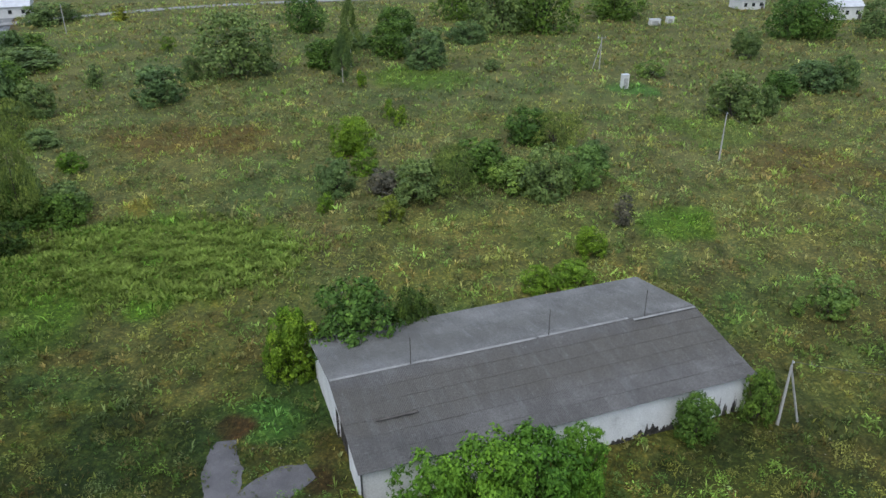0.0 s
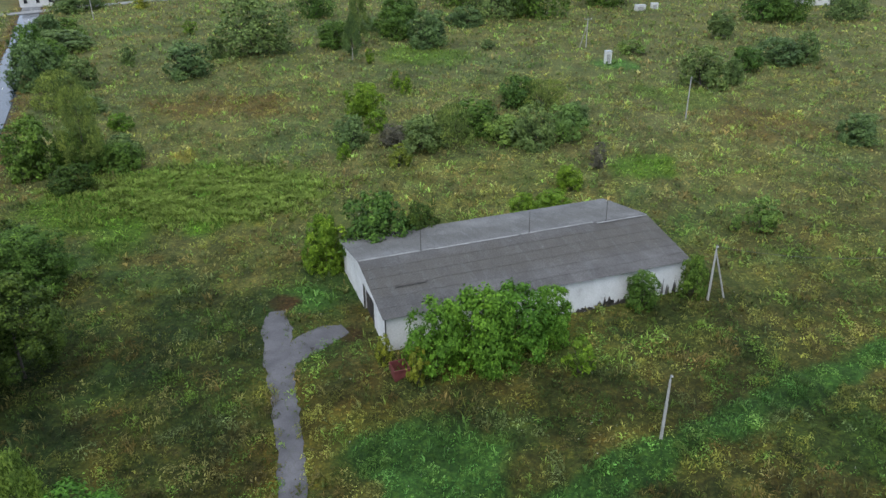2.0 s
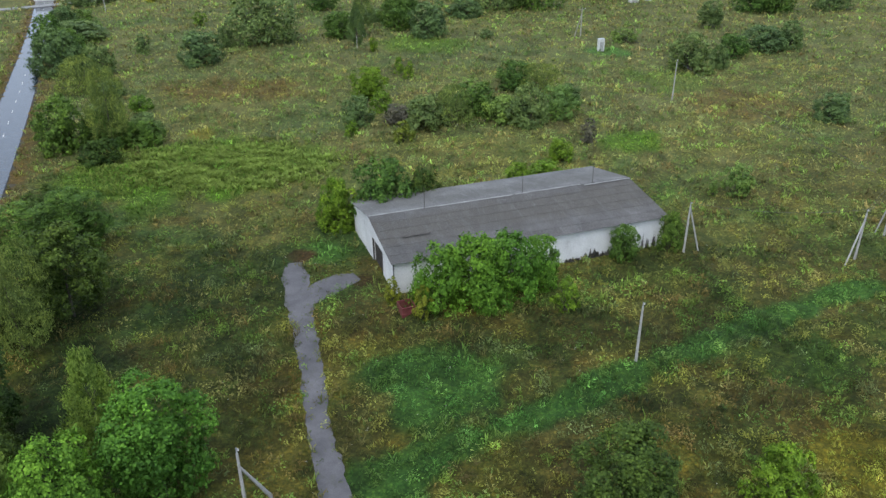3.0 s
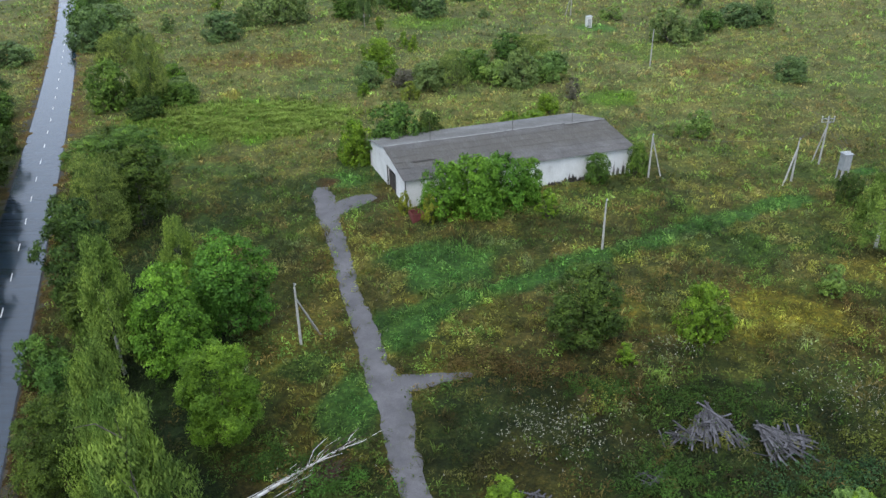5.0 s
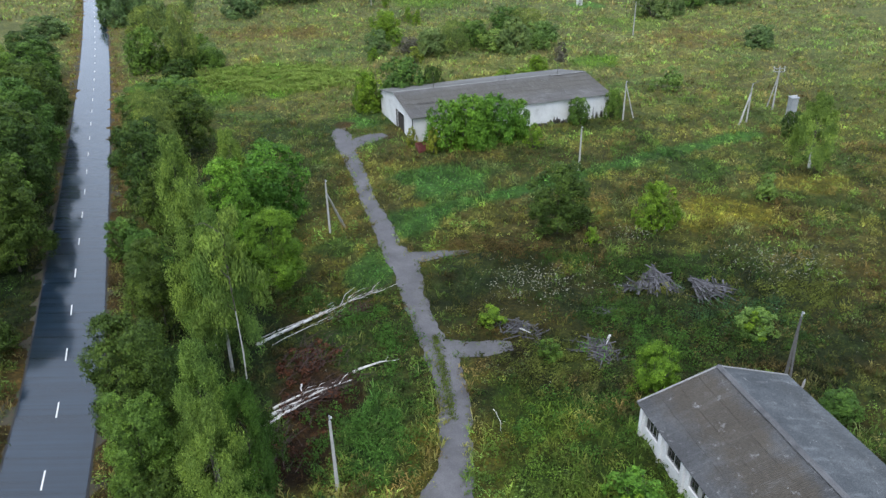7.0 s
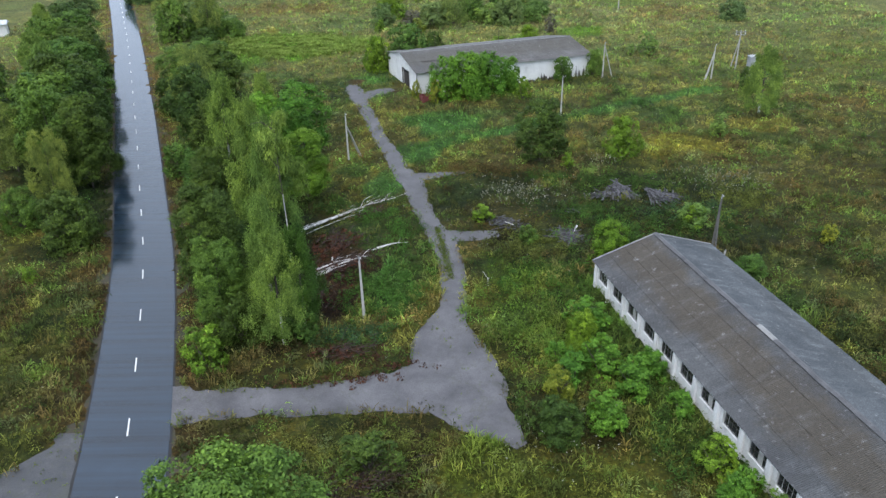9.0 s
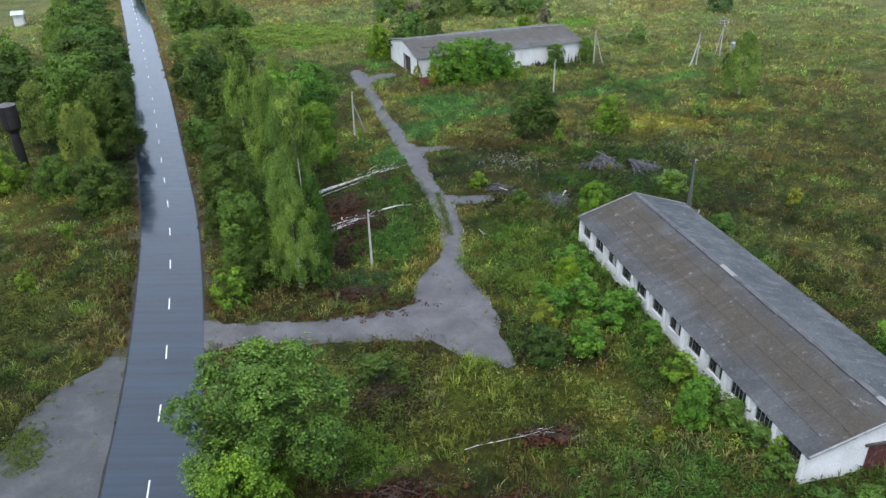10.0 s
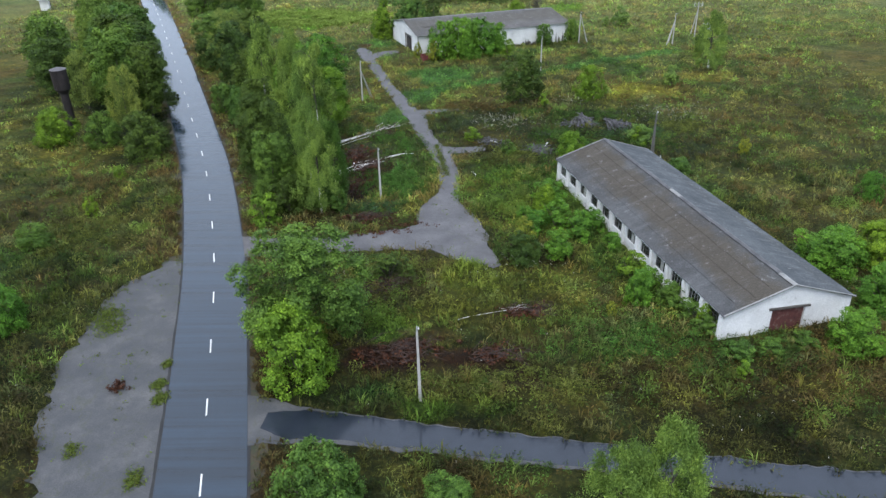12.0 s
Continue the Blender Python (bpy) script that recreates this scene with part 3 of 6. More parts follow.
def mossy_roof(name, b_plan, low, mid, high, streak, moss, band, lichen):
    """Old sheets: a drift of brown moss along the slope between two distances from the ridge, pale streaks and lichen spots."""
    m, n, l, b = material(name, 0.85)
    g, oi = n.new("ShaderNodeNewGeometry"), n.new("ShaderNodeObjectInfo")
    turn = n.new("ShaderNodeMapping")
    turn.vector_type = "TEXTURE"
    turn.inputs["Location"].default_value = (*b_plan["at"], 0)
    turn.inputs["Rotation"].default_value = (0, 0, radians(b_plan["turn"]))
    l.new(g.outputs["Position"], turn.inputs[0])
    local = turn.outputs[0]
    c = ramp(n, l, noise_tex(n, l, local, 0.22, 5.0, 0.65), [(0.34, low), (0.5, mid), (0.66, high)])
    # distance from the ridge, wavering
    sep = n.new("ShaderNodeSeparateXYZ")
    l.new(local, sep.inputs[0])
    dist = n.new("ShaderNodeMath")
    dist.operation = "ABSOLUTE"
    l.new(sep.outputs["Y"], dist.inputs[0])
    wav = n.new("ShaderNodeMath")
    wav.operation = "MULTIPLY_ADD"
    l.new(noise_tex(n, l, local, 0.28, 5.0, 0.7), wav.inputs[0])
    wav.inputs[1].default_value = 5.0
    l.new(dist.outputs[0], wav.inputs[2])
    half = b_plan["width"] / 2
    scaled = n.new("ShaderNodeMath")
    scaled.operation = "DIVIDE"
    l.new(wav.outputs[0], scaled.inputs[0])
    scaled.inputs[1].default_value = half + 5.0
    lo, hi = ((d + 2.5) / (half + 5.0) for d in band)
    drift = ramp(n, l, scaled.outputs[0], [(lo - 0.07, (0.0,) * 3), (lo + 0.05, (0.85,) * 3), (hi - 0.05, (0.85,) * 3), (hi + 0.09, (0.0,) * 3)])
    c = mix(n, l, drift, c, moss)
    # long streaks down the slope and slanting scrapes
    mp = n.new("ShaderNodeMapping")
    l.new(local, mp.inputs[0])
    mp.inputs["Rotation"].default_value = (0, 0, 0.25)
    mp.inputs["Scale"].default_value = (1.6, 0.22, 1.0)
    st = ramp(n, l, noise_tex(n, l, mp.outputs[0], 1.0, 5.0, 0.65), [(0.52, (0.0,) * 3), (0.72, (streak,) * 3)])
    c = mix(n, l, st, c, (0.27, 0.29, 0.31))
    spots = ramp(n, l, noise_tex(n, l, local, 1.7, 6.0, 0.72), [(0.60, (0.0,) * 3), (0.70, (lichen,) * 3)])
    c = mix(n, l, spots, c, (0.34, 0.35, 0.36))
    c = mix(n, l, 1.0, c, ramp(n, l, noise_tex(n, l, local, 7.0, 4.0), [(0.3, (0.72,) * 3), (0.7, (1.25,) * 3)]), "MULTIPLY")
    c = mix(n, l, 1.0, c, ramp(n, l, oi.outputs["Random"], [(0.0, (0.93,) * 3), (1.0, (1.07,) * 3)]), "MULTIPLY")
    l.new(c, b.inputs["Base Color"])
    bump(n, l, b, noise_tex(n, l, local, 9.0, 4.0), 0.5, 0.01)
    return m


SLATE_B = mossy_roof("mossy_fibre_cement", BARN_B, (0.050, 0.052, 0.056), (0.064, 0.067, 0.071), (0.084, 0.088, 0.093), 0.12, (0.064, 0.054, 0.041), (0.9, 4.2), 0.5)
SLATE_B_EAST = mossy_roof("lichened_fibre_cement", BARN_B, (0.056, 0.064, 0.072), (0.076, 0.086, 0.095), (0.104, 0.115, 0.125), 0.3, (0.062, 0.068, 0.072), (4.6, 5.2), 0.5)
# same sheets on both slopes: near one painted as shaded, far one as lit
SLATE_A = mossy_roof("brownish_fibre_cement_shaded", BARN_A, (0.082, 0.080, 0.077), (0.106, 0.103, 0.100), (0.134, 0.131, 0.128), 0.14, (0.094, 0.089, 0.079), (1.0, 5.6), 0.25)
SLATE_A_FAR = mossy_roof("grey_fibre_cement_lit", BARN_A, (0.116, 0.117, 0.115), (0.147, 0.149, 0.146), (0.185, 0.187, 0.184), 0.25, (0.124, 0.124, 0.118), (2.0, 5.0), 0.3)
PALE_CAP = speckled("pale_ridge_cement", [(0.3, (0.17, 0.17, 0.165)), (0.7, (0.32, 0.32, 0.31))], 0.8, 9.0, 0.85, 0.01)
DARK_CAP = speckled("dark_ridge_cement", [(0.3, (0.05, 0.052, 0.055)), (0.7, (0.13, 0.13, 0.135))], 0.8, 9.0, 0.85, 0.01)
OLD_WOOD = speckled("weathered_dark_wood", [(0.3, (0.05, 0.045, 0.04)), (0.7, (0.11, 0.10, 0.09))], 1.5, 12.0, 0.9, 0.01)
RED_DOOR = speckled("flaking_red_door", [(0.3, (0.06, 0.022, 0.02)), (0.55, (0.11, 0.035, 0.03)), (0.72, (0.17, 0.13, 0.12))], 2.2, 11.0, 0.85, 0.01, 0.5)
VOID = speckled("dark_barn_inside", [(0.3, (0.02, 0.02, 0.02)), (0.7, (0.04, 0.038, 0.035))], 0.5, 6.0)
FRAME_WHITE = speckled("grey_window_frame", [(0.3, (0.25, 0.25, 0.24)), (0.7, (0.5, 0.5, 0.48))], 2.0, 12.0)
GLASS, gn, gl, gb = material("dirty_window_glass", 0.12)
gb.inputs["Base Color"].default_value = (0.025, 0.028, 0.03, 1)


def sheet_mesh(name, w, l, mat, waves=8, depth=0.055):
    """A corrugated roofing sheet, w across its waves and l down the slope, with thickness at its edges."""
    n = waves * 2
    V, F = [], []
    for j, (y, z0) in enumerate(((-l / 2, 0.0), (l / 2, 0.0))):
        for i in range(n + 1):
            V.append((w * (i / n - 0.5), y, z0 + (depth / 2 if i % 2 else -depth / 2)))
    for i in range(n):
        F.append((i, i + 1, n + 1 + i + 1, n + 1 + i))
    k = len(V)
    for i in range(n + 1):
        V.append((V[i][0], V[i][1], V[i][2] - 0.02))
    for i in range(n):
        F.append((i, k + i, k + i + 1, i + 1))
    return mesh_from(name, V, F, mat)


def wall_with_openings(length, height, thick, openings):
    """A wall along x from 0 with rectangular holes (x0, x1, z0, z1), as butted blocks."""
    bm = bmesh.new()
    xs = sorted({0.0, length, *[o[0] for o in openings], *[o[1] for o in openings]})
    for a, b in zip(xs, xs[1:]):
        cuts = [(o[2], o[3]) for o in openings if o[0] < (a + b) / 2 < o[1]]
        z = 0.0
        for lo, hi in sorted(cuts) + [(height, height)]:
            if lo - z > 0.01:
                box(bm, (b - a, thick, lo - z), ((a + b) / 2, 0, (z + lo) / 2))
            z = hi
    bmesh.ops.remove_doubles(bm, verts=bm.verts, dist=0.0005)
    return bm


def gable(width, eave, ridge, thick, door=None):
    """An end wall in the x-z plane, centred, with a door hole."""
    bm = bmesh.new()
    h = width / 2
    cols = [-h, 0.0, h] if door is None else [-h, door[0], door[1], h] if door[0] < 0 < door[1] else sorted([-h, 0.0, door[0], door[1], h])
    cols = sorted({*cols, 0.0})
    top = lambda x: ridge - (ridge - eave) * abs(x) / h
    for a, b in zip(cols, cols[1:]):
        z0 = door[2] if door and door[0] - 1e-6 <= a and b <= door[1] + 1e-6 else 0.0
        vs = [bm.verts.new((x, y, z)) for y in (-thick / 2, thick / 2) for x, z in ((a, z0), (b, z0), (b, top(b)), (a, top(a)))]
        for f in ((0, 1, 2, 3), (7, 6, 5, 4), (0, 4, 5, 1), (1, 5, 6, 2), (2, 6, 7, 3), (3, 7, 4, 0)):
            bm.faces.new([vs[i] for i in f])
    bmesh.ops.remove_doubles(bm, verts=bm.verts, dist=0.0005)
    return bm


def roof_sheets(barn, b, mats, over, across, rows, rng, lift=0.05):
    """Both slopes laid with overlapping sheets, each a piece of its own."""
    half, rise = b["width"] / 2, b["ridge"] - b["eave"]
    slope = math.atan2(rise, half)
    run = (half + over) / math.cos(slope)
    n = int(round((b["length"] + 2 * 0.35) / across))
    w = (b["length"] + 0.7) / n
    l = run / rows
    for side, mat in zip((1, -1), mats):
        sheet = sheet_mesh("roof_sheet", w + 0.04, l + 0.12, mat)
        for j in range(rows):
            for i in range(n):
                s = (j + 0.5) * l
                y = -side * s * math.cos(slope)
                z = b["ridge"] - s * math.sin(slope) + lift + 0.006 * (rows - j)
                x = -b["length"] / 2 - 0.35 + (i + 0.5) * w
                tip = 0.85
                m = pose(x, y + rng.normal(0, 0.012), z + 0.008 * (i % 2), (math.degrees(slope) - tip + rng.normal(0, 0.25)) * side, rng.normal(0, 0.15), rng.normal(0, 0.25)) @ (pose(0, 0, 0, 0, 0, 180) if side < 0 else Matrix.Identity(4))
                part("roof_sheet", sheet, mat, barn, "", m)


def barn_window(parent, at, w, h, turn, broken, rng):
    win = part("window", new_box((w, 0.03, h)), GLASS, parent, "dark dirty barn window with broken panes" if broken else "", pose(*at, 0, 0, turn))
    fr = bmesh.new()
    for x in (-w / 2, w / 2):
        box(fr, (0.07, 0.08, h), (x, 0, 0))
    for z in (-h / 2, h / 2):
        box(fr, (w - 0.07, 0.08, 0.07), (0, 0, z))
    part("window_frame", fr, FRAME_WHITE, win)
    for k in range(1, 4):
        part("glazing_bar", new_box((0.045, 0.06, h - 0.07), (-w / 2 + w * k / 4, 0, 0)), FRAME_WHITE if rng.random() < 0.5 else OLD_WOOD, win)
    part("glazing_bar", new_box((w - 0.07, 0.05, 0.045), (0, -0.006, 0.08)), OLD_WOOD, win)
    if broken:
        part("board", new_box((w * 0.24, 0.05, h * 0.75), (w * 0.12, -0.03, -0.05)), FRAME_WHITE, win, "pale board in the window")
    return win


def make_barn_a():
    b, rng = BARN_A, np.random.default_rng(3)
    barn = tagged(new("barn"), "long white barn with grey corrugated roof, overgrown by bushes", "barn")
    barn.matrix_world = pose(*b["at"], 0, 0, 0, b["turn"])
    L, Wd, t = b["length"], b["width"], 0.4
    top = b["eave"] - 0.06
    part("front_wall", wall_with_openings(L, top, t, []), WHITEWASH, barn, "whitewashed wall with grey stains", pose(-L / 2, -Wd / 2 + t / 2, 0))
    part("back_wall", wall_with_openings(L, top, t, []), WHITEWASH, barn, "", pose(-L / 2, Wd / 2 - t / 2, 0))
    inner = Wd - 2 * t - 0.01
    part("gable_wall", gable(inner, top + 0.08, b["ridge"] - 0.08, t, (-4.3, -0.3, 3.1)), WHITEWASH, barn, "", pose(-L / 2 + t / 2 + 0.01, 0, 0, 0, 0, 90))
    part("gable_wall", gable(inner, top + 0.08, b["ridge"] - 0.08, t), WHITEWASH, barn, "", pose(L / 2 - t / 2 - 0.01, 0, 0, 0, 0, 90))
    part("floor_slab", new_box((L - 0.9, Wd - 0.9, 0.06), (0, 0, 0.03)), VOID, barn)
    # broken gate in the end wall
    gate = part("gate", new_box((0.08, 3.9, 2.6), (0, 0, 1.3)), VOID, barn, "dark broken barn gate", pose(-L / 2 + 0.28, -2.3, 0))
    for k in range(6):
        part("plank", new_box((0.05, 0.16 + 0.06 * (k % 2), 2.2 + 0.35 * math.sin(k * 2.1)), (-0.08, -1.6 + 0.62 * k, 1.25)), OLD_WOOD, gate)
    part("gate_post", new_box((0.16, 0.2, 3.1), (-0.22, 2.1, 1.55)), OLD_WOOD, gate)
    part("corner_pipe", tube(bmesh.new(), [(0, 0, 0), (0, 0, top)], [0.07, 0.07]), DARK_CAP, barn, "dark downpipe at the corner", pose(-L / 2 - 0.1, -Wd / 2 - 0.1, 0))
    # flaked, sooty areas low on the front wall
    for x, w, h in ((4.6, 2.2, 0.9), (7.2, 2.6, 1.5), (9.4, 2.2, 1.0), (11.3, 0.9, 0.8), (13.0, 0.8, 1.9), (14.2, 0.4, 2.4), (14.9, 0.5, 2.0), (15.8, 0.5, 2.7), (2.0, 1.2, 0.7), (-13.5, 1.0, 1.2)):
        bm = bmesh.new()
        n = 15
        up = [h * (0.2 + 0.8 * rng.random()) * (0.4 + 0.6 * math.sin(math.pi * i / 14)) + 0.05 for i in range(n)]
        vs0 = [bm.verts.new((x - w / 2 + w * i / (n - 1), 0, 0.02)) for i in range(n)]
        vs1 = [bm.verts.new((x - w / 2 + w * i / (n - 1), 0, up[i])) for i in range(n)]
        for i in range(n - 1):
            bm.faces.new((vs0[i], vs0[i + 1], vs1[i + 1], vs1[i]))
        bmesh.ops.solidify(bm, geom=bm.faces[:], thickness=0.006)
        part("bare_patch", bm, BARE, barn, "", pose(0, -Wd / 2 - 0.008, 0))
    # ridge boards, partly lifted, and thin lightning rods
    for x0, x1, dy in ((-L / 2 - 0.3, -9.0, 0.1), (-9.0, 1.0, 0.0), (1.2, 10.3, 0.05), (10.6, L / 2 + 0.3, -0.35)):
        bm = bmesh.new()
        for s in (1, -1):
            box(bm, (x1 - x0 - 0.05, 0.15, 0.03), ((x0 + x1) / 2, s * 0.07 + dy, b["ridge"] + 0.13 - 0.01), Matrix.Rotation(radians(-10 * s), 3, "X"))
        part("ridge_cap", bm, PALE_CAP, barn, "pale cement ridge cap", None)
    for x in (-10.5, 2.2, 12.0):
        part("lightning_rod", tube(bmesh.new(), [(x, 0, b["ridge"]), (x, 0.05, b["ridge"] + 2.7)], [0.04, 0.03], 5), OLD_WOOD, barn, "thin dark lightning rod")
    part("roof_hole", new_box((3.4, 0.22, 0.03), (-13.2, -Wd / 4 - 0.6, b["eave"] + (b["ridge"] - b["eave"]) / 2 - 0.02), Matrix.Rotation(radians(10), 3, "X")), OLD_WOOD, barn, "dark slipped edge of roof sheets", pose(0, 0, 0.17))
    return barn


def make_barn_b():
    b, rng = BARN_B, np.random.default_rng(5)
    barn = tagged(new("cowshed"), "low white cowshed with mossy corrugated roof and dark windows", "barn")
    barn.matrix_world = pose(*b["at"], 0, 0, 0, b["turn"])
    L, Wd, t = b["length"], b["width"], 0.4
    top = b["eave"] - 0.06
    wins = [(3.0 * k + 0.58, 3.0 * k + 2.42, 1.15, 2.35) for k in range(12)]
    for side in (1, -1):
        part("long_wall", wall_with_openings(L, top, t, wins), WHITEWASH, barn, "whitewashed wall with a row of windows", pose(-L / 2, side * (Wd / 2 - t / 2), 0))
        for k in range(12):
            barn_window(barn, (-L / 2 + 3 * k + 1.5, side * (Wd / 2 - 0.16), 1.75), 1.83, 1.19, 0 if side < 0 else 180, k in (3, 5, 9), rng)
        for k in range(13):
            part("pilaster", new_box((0.34, 0.22, top - 0.12), (-L / 2 + 3 * k + (0.19 if k == 0 else -0.19 if k == 12 else 0), side * (Wd / 2 + 0.11), (top - 0.12) / 2), None, 0.02), WHITEWASH, barn)
    inner = Wd - 2 * t - 0.01
    for side, door in ((-1, (-1.75, 1.45, 2.35)), (1, (-1.6, 1.6, 2.35))):
        part("gable_wall", gable(inner, top + 0.1, b["ridge"] - 0.09, t, door), WHITEWASH, barn, "", pose(side * (L / 2 - t / 2 - 0.01), 0, 0, 0, 0, 90))
        # the gates hang in the end walls
        gate = part("gate", new_box((0.07, 3.1, 2.3), (0, 0, 1.15)), RED_DOOR, barn, "flaking dark red wooden gate", pose(side * (L / 2 - 0.2), -0.15 if side < 0 else 0, 0))
        for k in range(9):
            part("plank", new_box((0.03, 0.32, 2.26), (side * 0.052, -1.38 + 0.345 * k, 1.14)), RED_DOOR, gate)
        part("lintel", new_box((0.5, 3.9, 0.16), (side * 0.1, 0, 2.43), Matrix.Rotation(radians(2), 3, "X")), OLD_WOOD, gate, "dark timber lintel")
    part("floor_slab", new_box((L - 0.9, Wd - 0.9, 0.06), (0, 0, 0.03)), VOID, barn)
    # pale boards along the edges of both end slopes
    rise = math.degrees(math.atan2(b["ridge"] - b["eave"], Wd / 2))
    run = (Wd / 2 + 0.22) / math.cos(radians(rise))
    for end in (1, -1):
        for s in (1, -1):
            part("verge_board", new_box((0.14, run, 0.05), (0, s * run / 2, 0)), PALE_CAP, barn, "pale cement edge strip", pose(end * (L / 2 + 0.32), 0, b["ridge"] + 0.12, -rise * s, 0, 0))
    # ridge: a dark capping roll that sags a little
    n = 18
    for k in range(n):
        x0, x1 = -L / 2 - 0.35 + (L + 0.7) * k / n, -L / 2 - 0.35 + (L + 0.7) * (k + 1) / n
        bm = bmesh.new()
        for s in (1, -1):
            box(bm, (x1 - x0 + 0.06, 0.26, 0.035), ((x0 + x1) / 2, s * 0.115, b["ridge"] + 0.125 + 0.01 * (k % 2)), Matrix.Rotation(radians(-19 * s), 3, "X"))
        part("ridge_cap", bm, DARK_CAP if k % 9 else PALE_CAP, barn, "", pose(0, rng.normal(0, 0.03), 0))
    return barn


barn_a, barn_b = make_barn_a(), make_barn_b()

# ---------------------------------------------------------------- poles and farm gear
CONCRETE = speckled("pale_pole_concrete", [(0.3, (0.33, 0.325, 0.31)), (0.7, (0.5, 0.49, 0.47))], 1.2, 16.0, 0.9, 0.006)
DULL_CONCRETE = speckled("dull_pole_concrete", [(0.3, (0.075, 0.072, 0.068)), (0.7, (0.14, 0.137, 0.128))], 1.2, 16.0, 0.9, 0.006)
STEEL = speckled("grey_painted_steel", [(0.3, (0.27, 0.29, 0.31)), (0.7, (0.42, 0.44, 0.46))], 1.5, 12.0, 0.5, 0.003, metal=0.2)
PORCELAIN = speckled("white_insulator", [(0.3, (0.6, 0.6, 0.6)), (0.7, (0.75, 0.75, 0.74))], 2.0, 20.0, 0.25, 0.001)
RUST = speckled("dark_rusty_tank", [(0.3, (0.012, 0.010, 0.010)), (0.6, (0.024, 0.018, 0.017)), (0.75, (0.045, 0.033, 0.030))], 0.7, 8.0, 0.7, 0.006)
LID = speckled("dull_lilac_tank_lid", [(0.3, (0.09, 0.085, 0.09)), (0.7, (0.16, 0.15, 0.155))], 0.8, 9.0, 0.8, 0.004)
RED_RUST = speckled("faded_red_steel", [(0.3, (0.13, 0.03, 0.03)), (0.7, (0.22, 0.06, 0.06))], 1.2, 9.0, 0.7, 0.004)


def tapered_post(h, w0, w1):
    bm = new_box((1, 1, h), (0, 0, h / 2))
    for v in bm.verts:
        k = w1 if v.co.z > h / 2 else w0
        v.co.x *= k
        v.co.y *= k * 0.8
    bmesh.ops.bevel(bm, geom=[e for e in bm.edges], offset=0.02, segments=1, affect="EDGES")
    return bm


def utility_pole(x, y, h, lean=0.0, turn=0.0, struts=(), label="", arms=0, mat=None):
    mat = mat or CONCRETE
    p = tagged(new("utility_pole"), label or "disused pale concrete utility pole without wires", "pole", "concrete utility poles")
    p.matrix_world = pose(x, y, -0.05, 0, lean, turn)
    part("post", tapered_post(h, 0.25, 0.16), mat, p)
    for dx, dy, up in struts:
        part("strut", tube(bmesh.new(), [(dx, dy, -0.1), (0.08 * (dx > 0) - 0.04, 0.05, h * up)], [0.10, 0.085], 6), mat, p)
    cap = part("steel_cap", new_box((0.08, 0.08, 0.5), (0, 0, h + 0.2), None, 0.01), STEEL, p, "grey steel pole cap")
    for k in range(arms):
        arm = part("crossarm", new_box((1.8, 0.09, 0.09), (0, 0.14, h - 0.05 - 0.5 * k), None, 0.01), STEEL, p, "grey steel crossarm")
        for s in (-0.85, 0.0, 0.85):
            ins = bmesh.new()
            for q, r in ((0.0, 0.05), (0.08, 0.09), (0.16, 0.06), (0.24, 0.085)):
                bmesh.ops.create_cone(ins, cap_ends=True, segments=8, radius1=r, radius2=r * 0.6, depth=0.08, matrix=Matrix.Translation((s, 0.14, h + 0.04 + q - 0.5 * k)))
            part("insulator", ins, PORCELAIN, arm)
    if not arms:
        ins = bmesh.new()
        bmesh.ops.create_cone(ins, cap_ends=True, segments=8, radius1=0.06, radius2=0.04, depth=0.16, matrix=Matrix.Translation((0.12, 0, h + 0.3)))
        part("insulator", ins, PORCELAIN, cap)
    return p


utility_pole(17.4, 27.8, 6.0)
utility_pole(28.3, 50.0, 6.2, struts=[(1.9, 0.3, 0.95)], label="braced pale concrete utility pole beside the barn")
utility_pole(44.95, 115.3, 8.0, lean=0.0)
utility_pole(-14.4, 8.6, 6.5, struts=[(1.6, 2.0, 0.8), (1.2, 2.6, 0.8)], label="braced pale concrete utility pole beside the path")
utility_pole(47.8, 47.9, 6.0, struts=[(-1.7, -1.3, 0.8), (-1.1, -0.4, 0.78)], label="braced pale concrete utility pole near the substation")
utility_pole(54.2, 53.6, 7.3, struts=[(-0.7, 0.9, 0.82)], label="tall concrete line pole with crossarms and white insulators", arms=2)
utility_pole(-8.7, -31.0, 6.1, lean=-0.5, label="slim pale concrete pole among felled brushwood")
utility_pole(25.8, -20.4, 6.7, lean=1.5, struts=[(0.25, -0.5, 0.8)], label="dull concrete pole leaning beside the cowshed", mat=DULL_CONCRETE)
utility_pole(-3.3, -68.1, 6.4, lean=-0.8)
utility_pole(37.9, 181.7, 7.5, struts=[(-1.6, 0.6, 0.85)], label="braced pale concrete pole far out in the field", arms=1)
utility_pole(-112.3, 227.5, 8.5)
utility_pole(4.4, 250.0, 7.0)


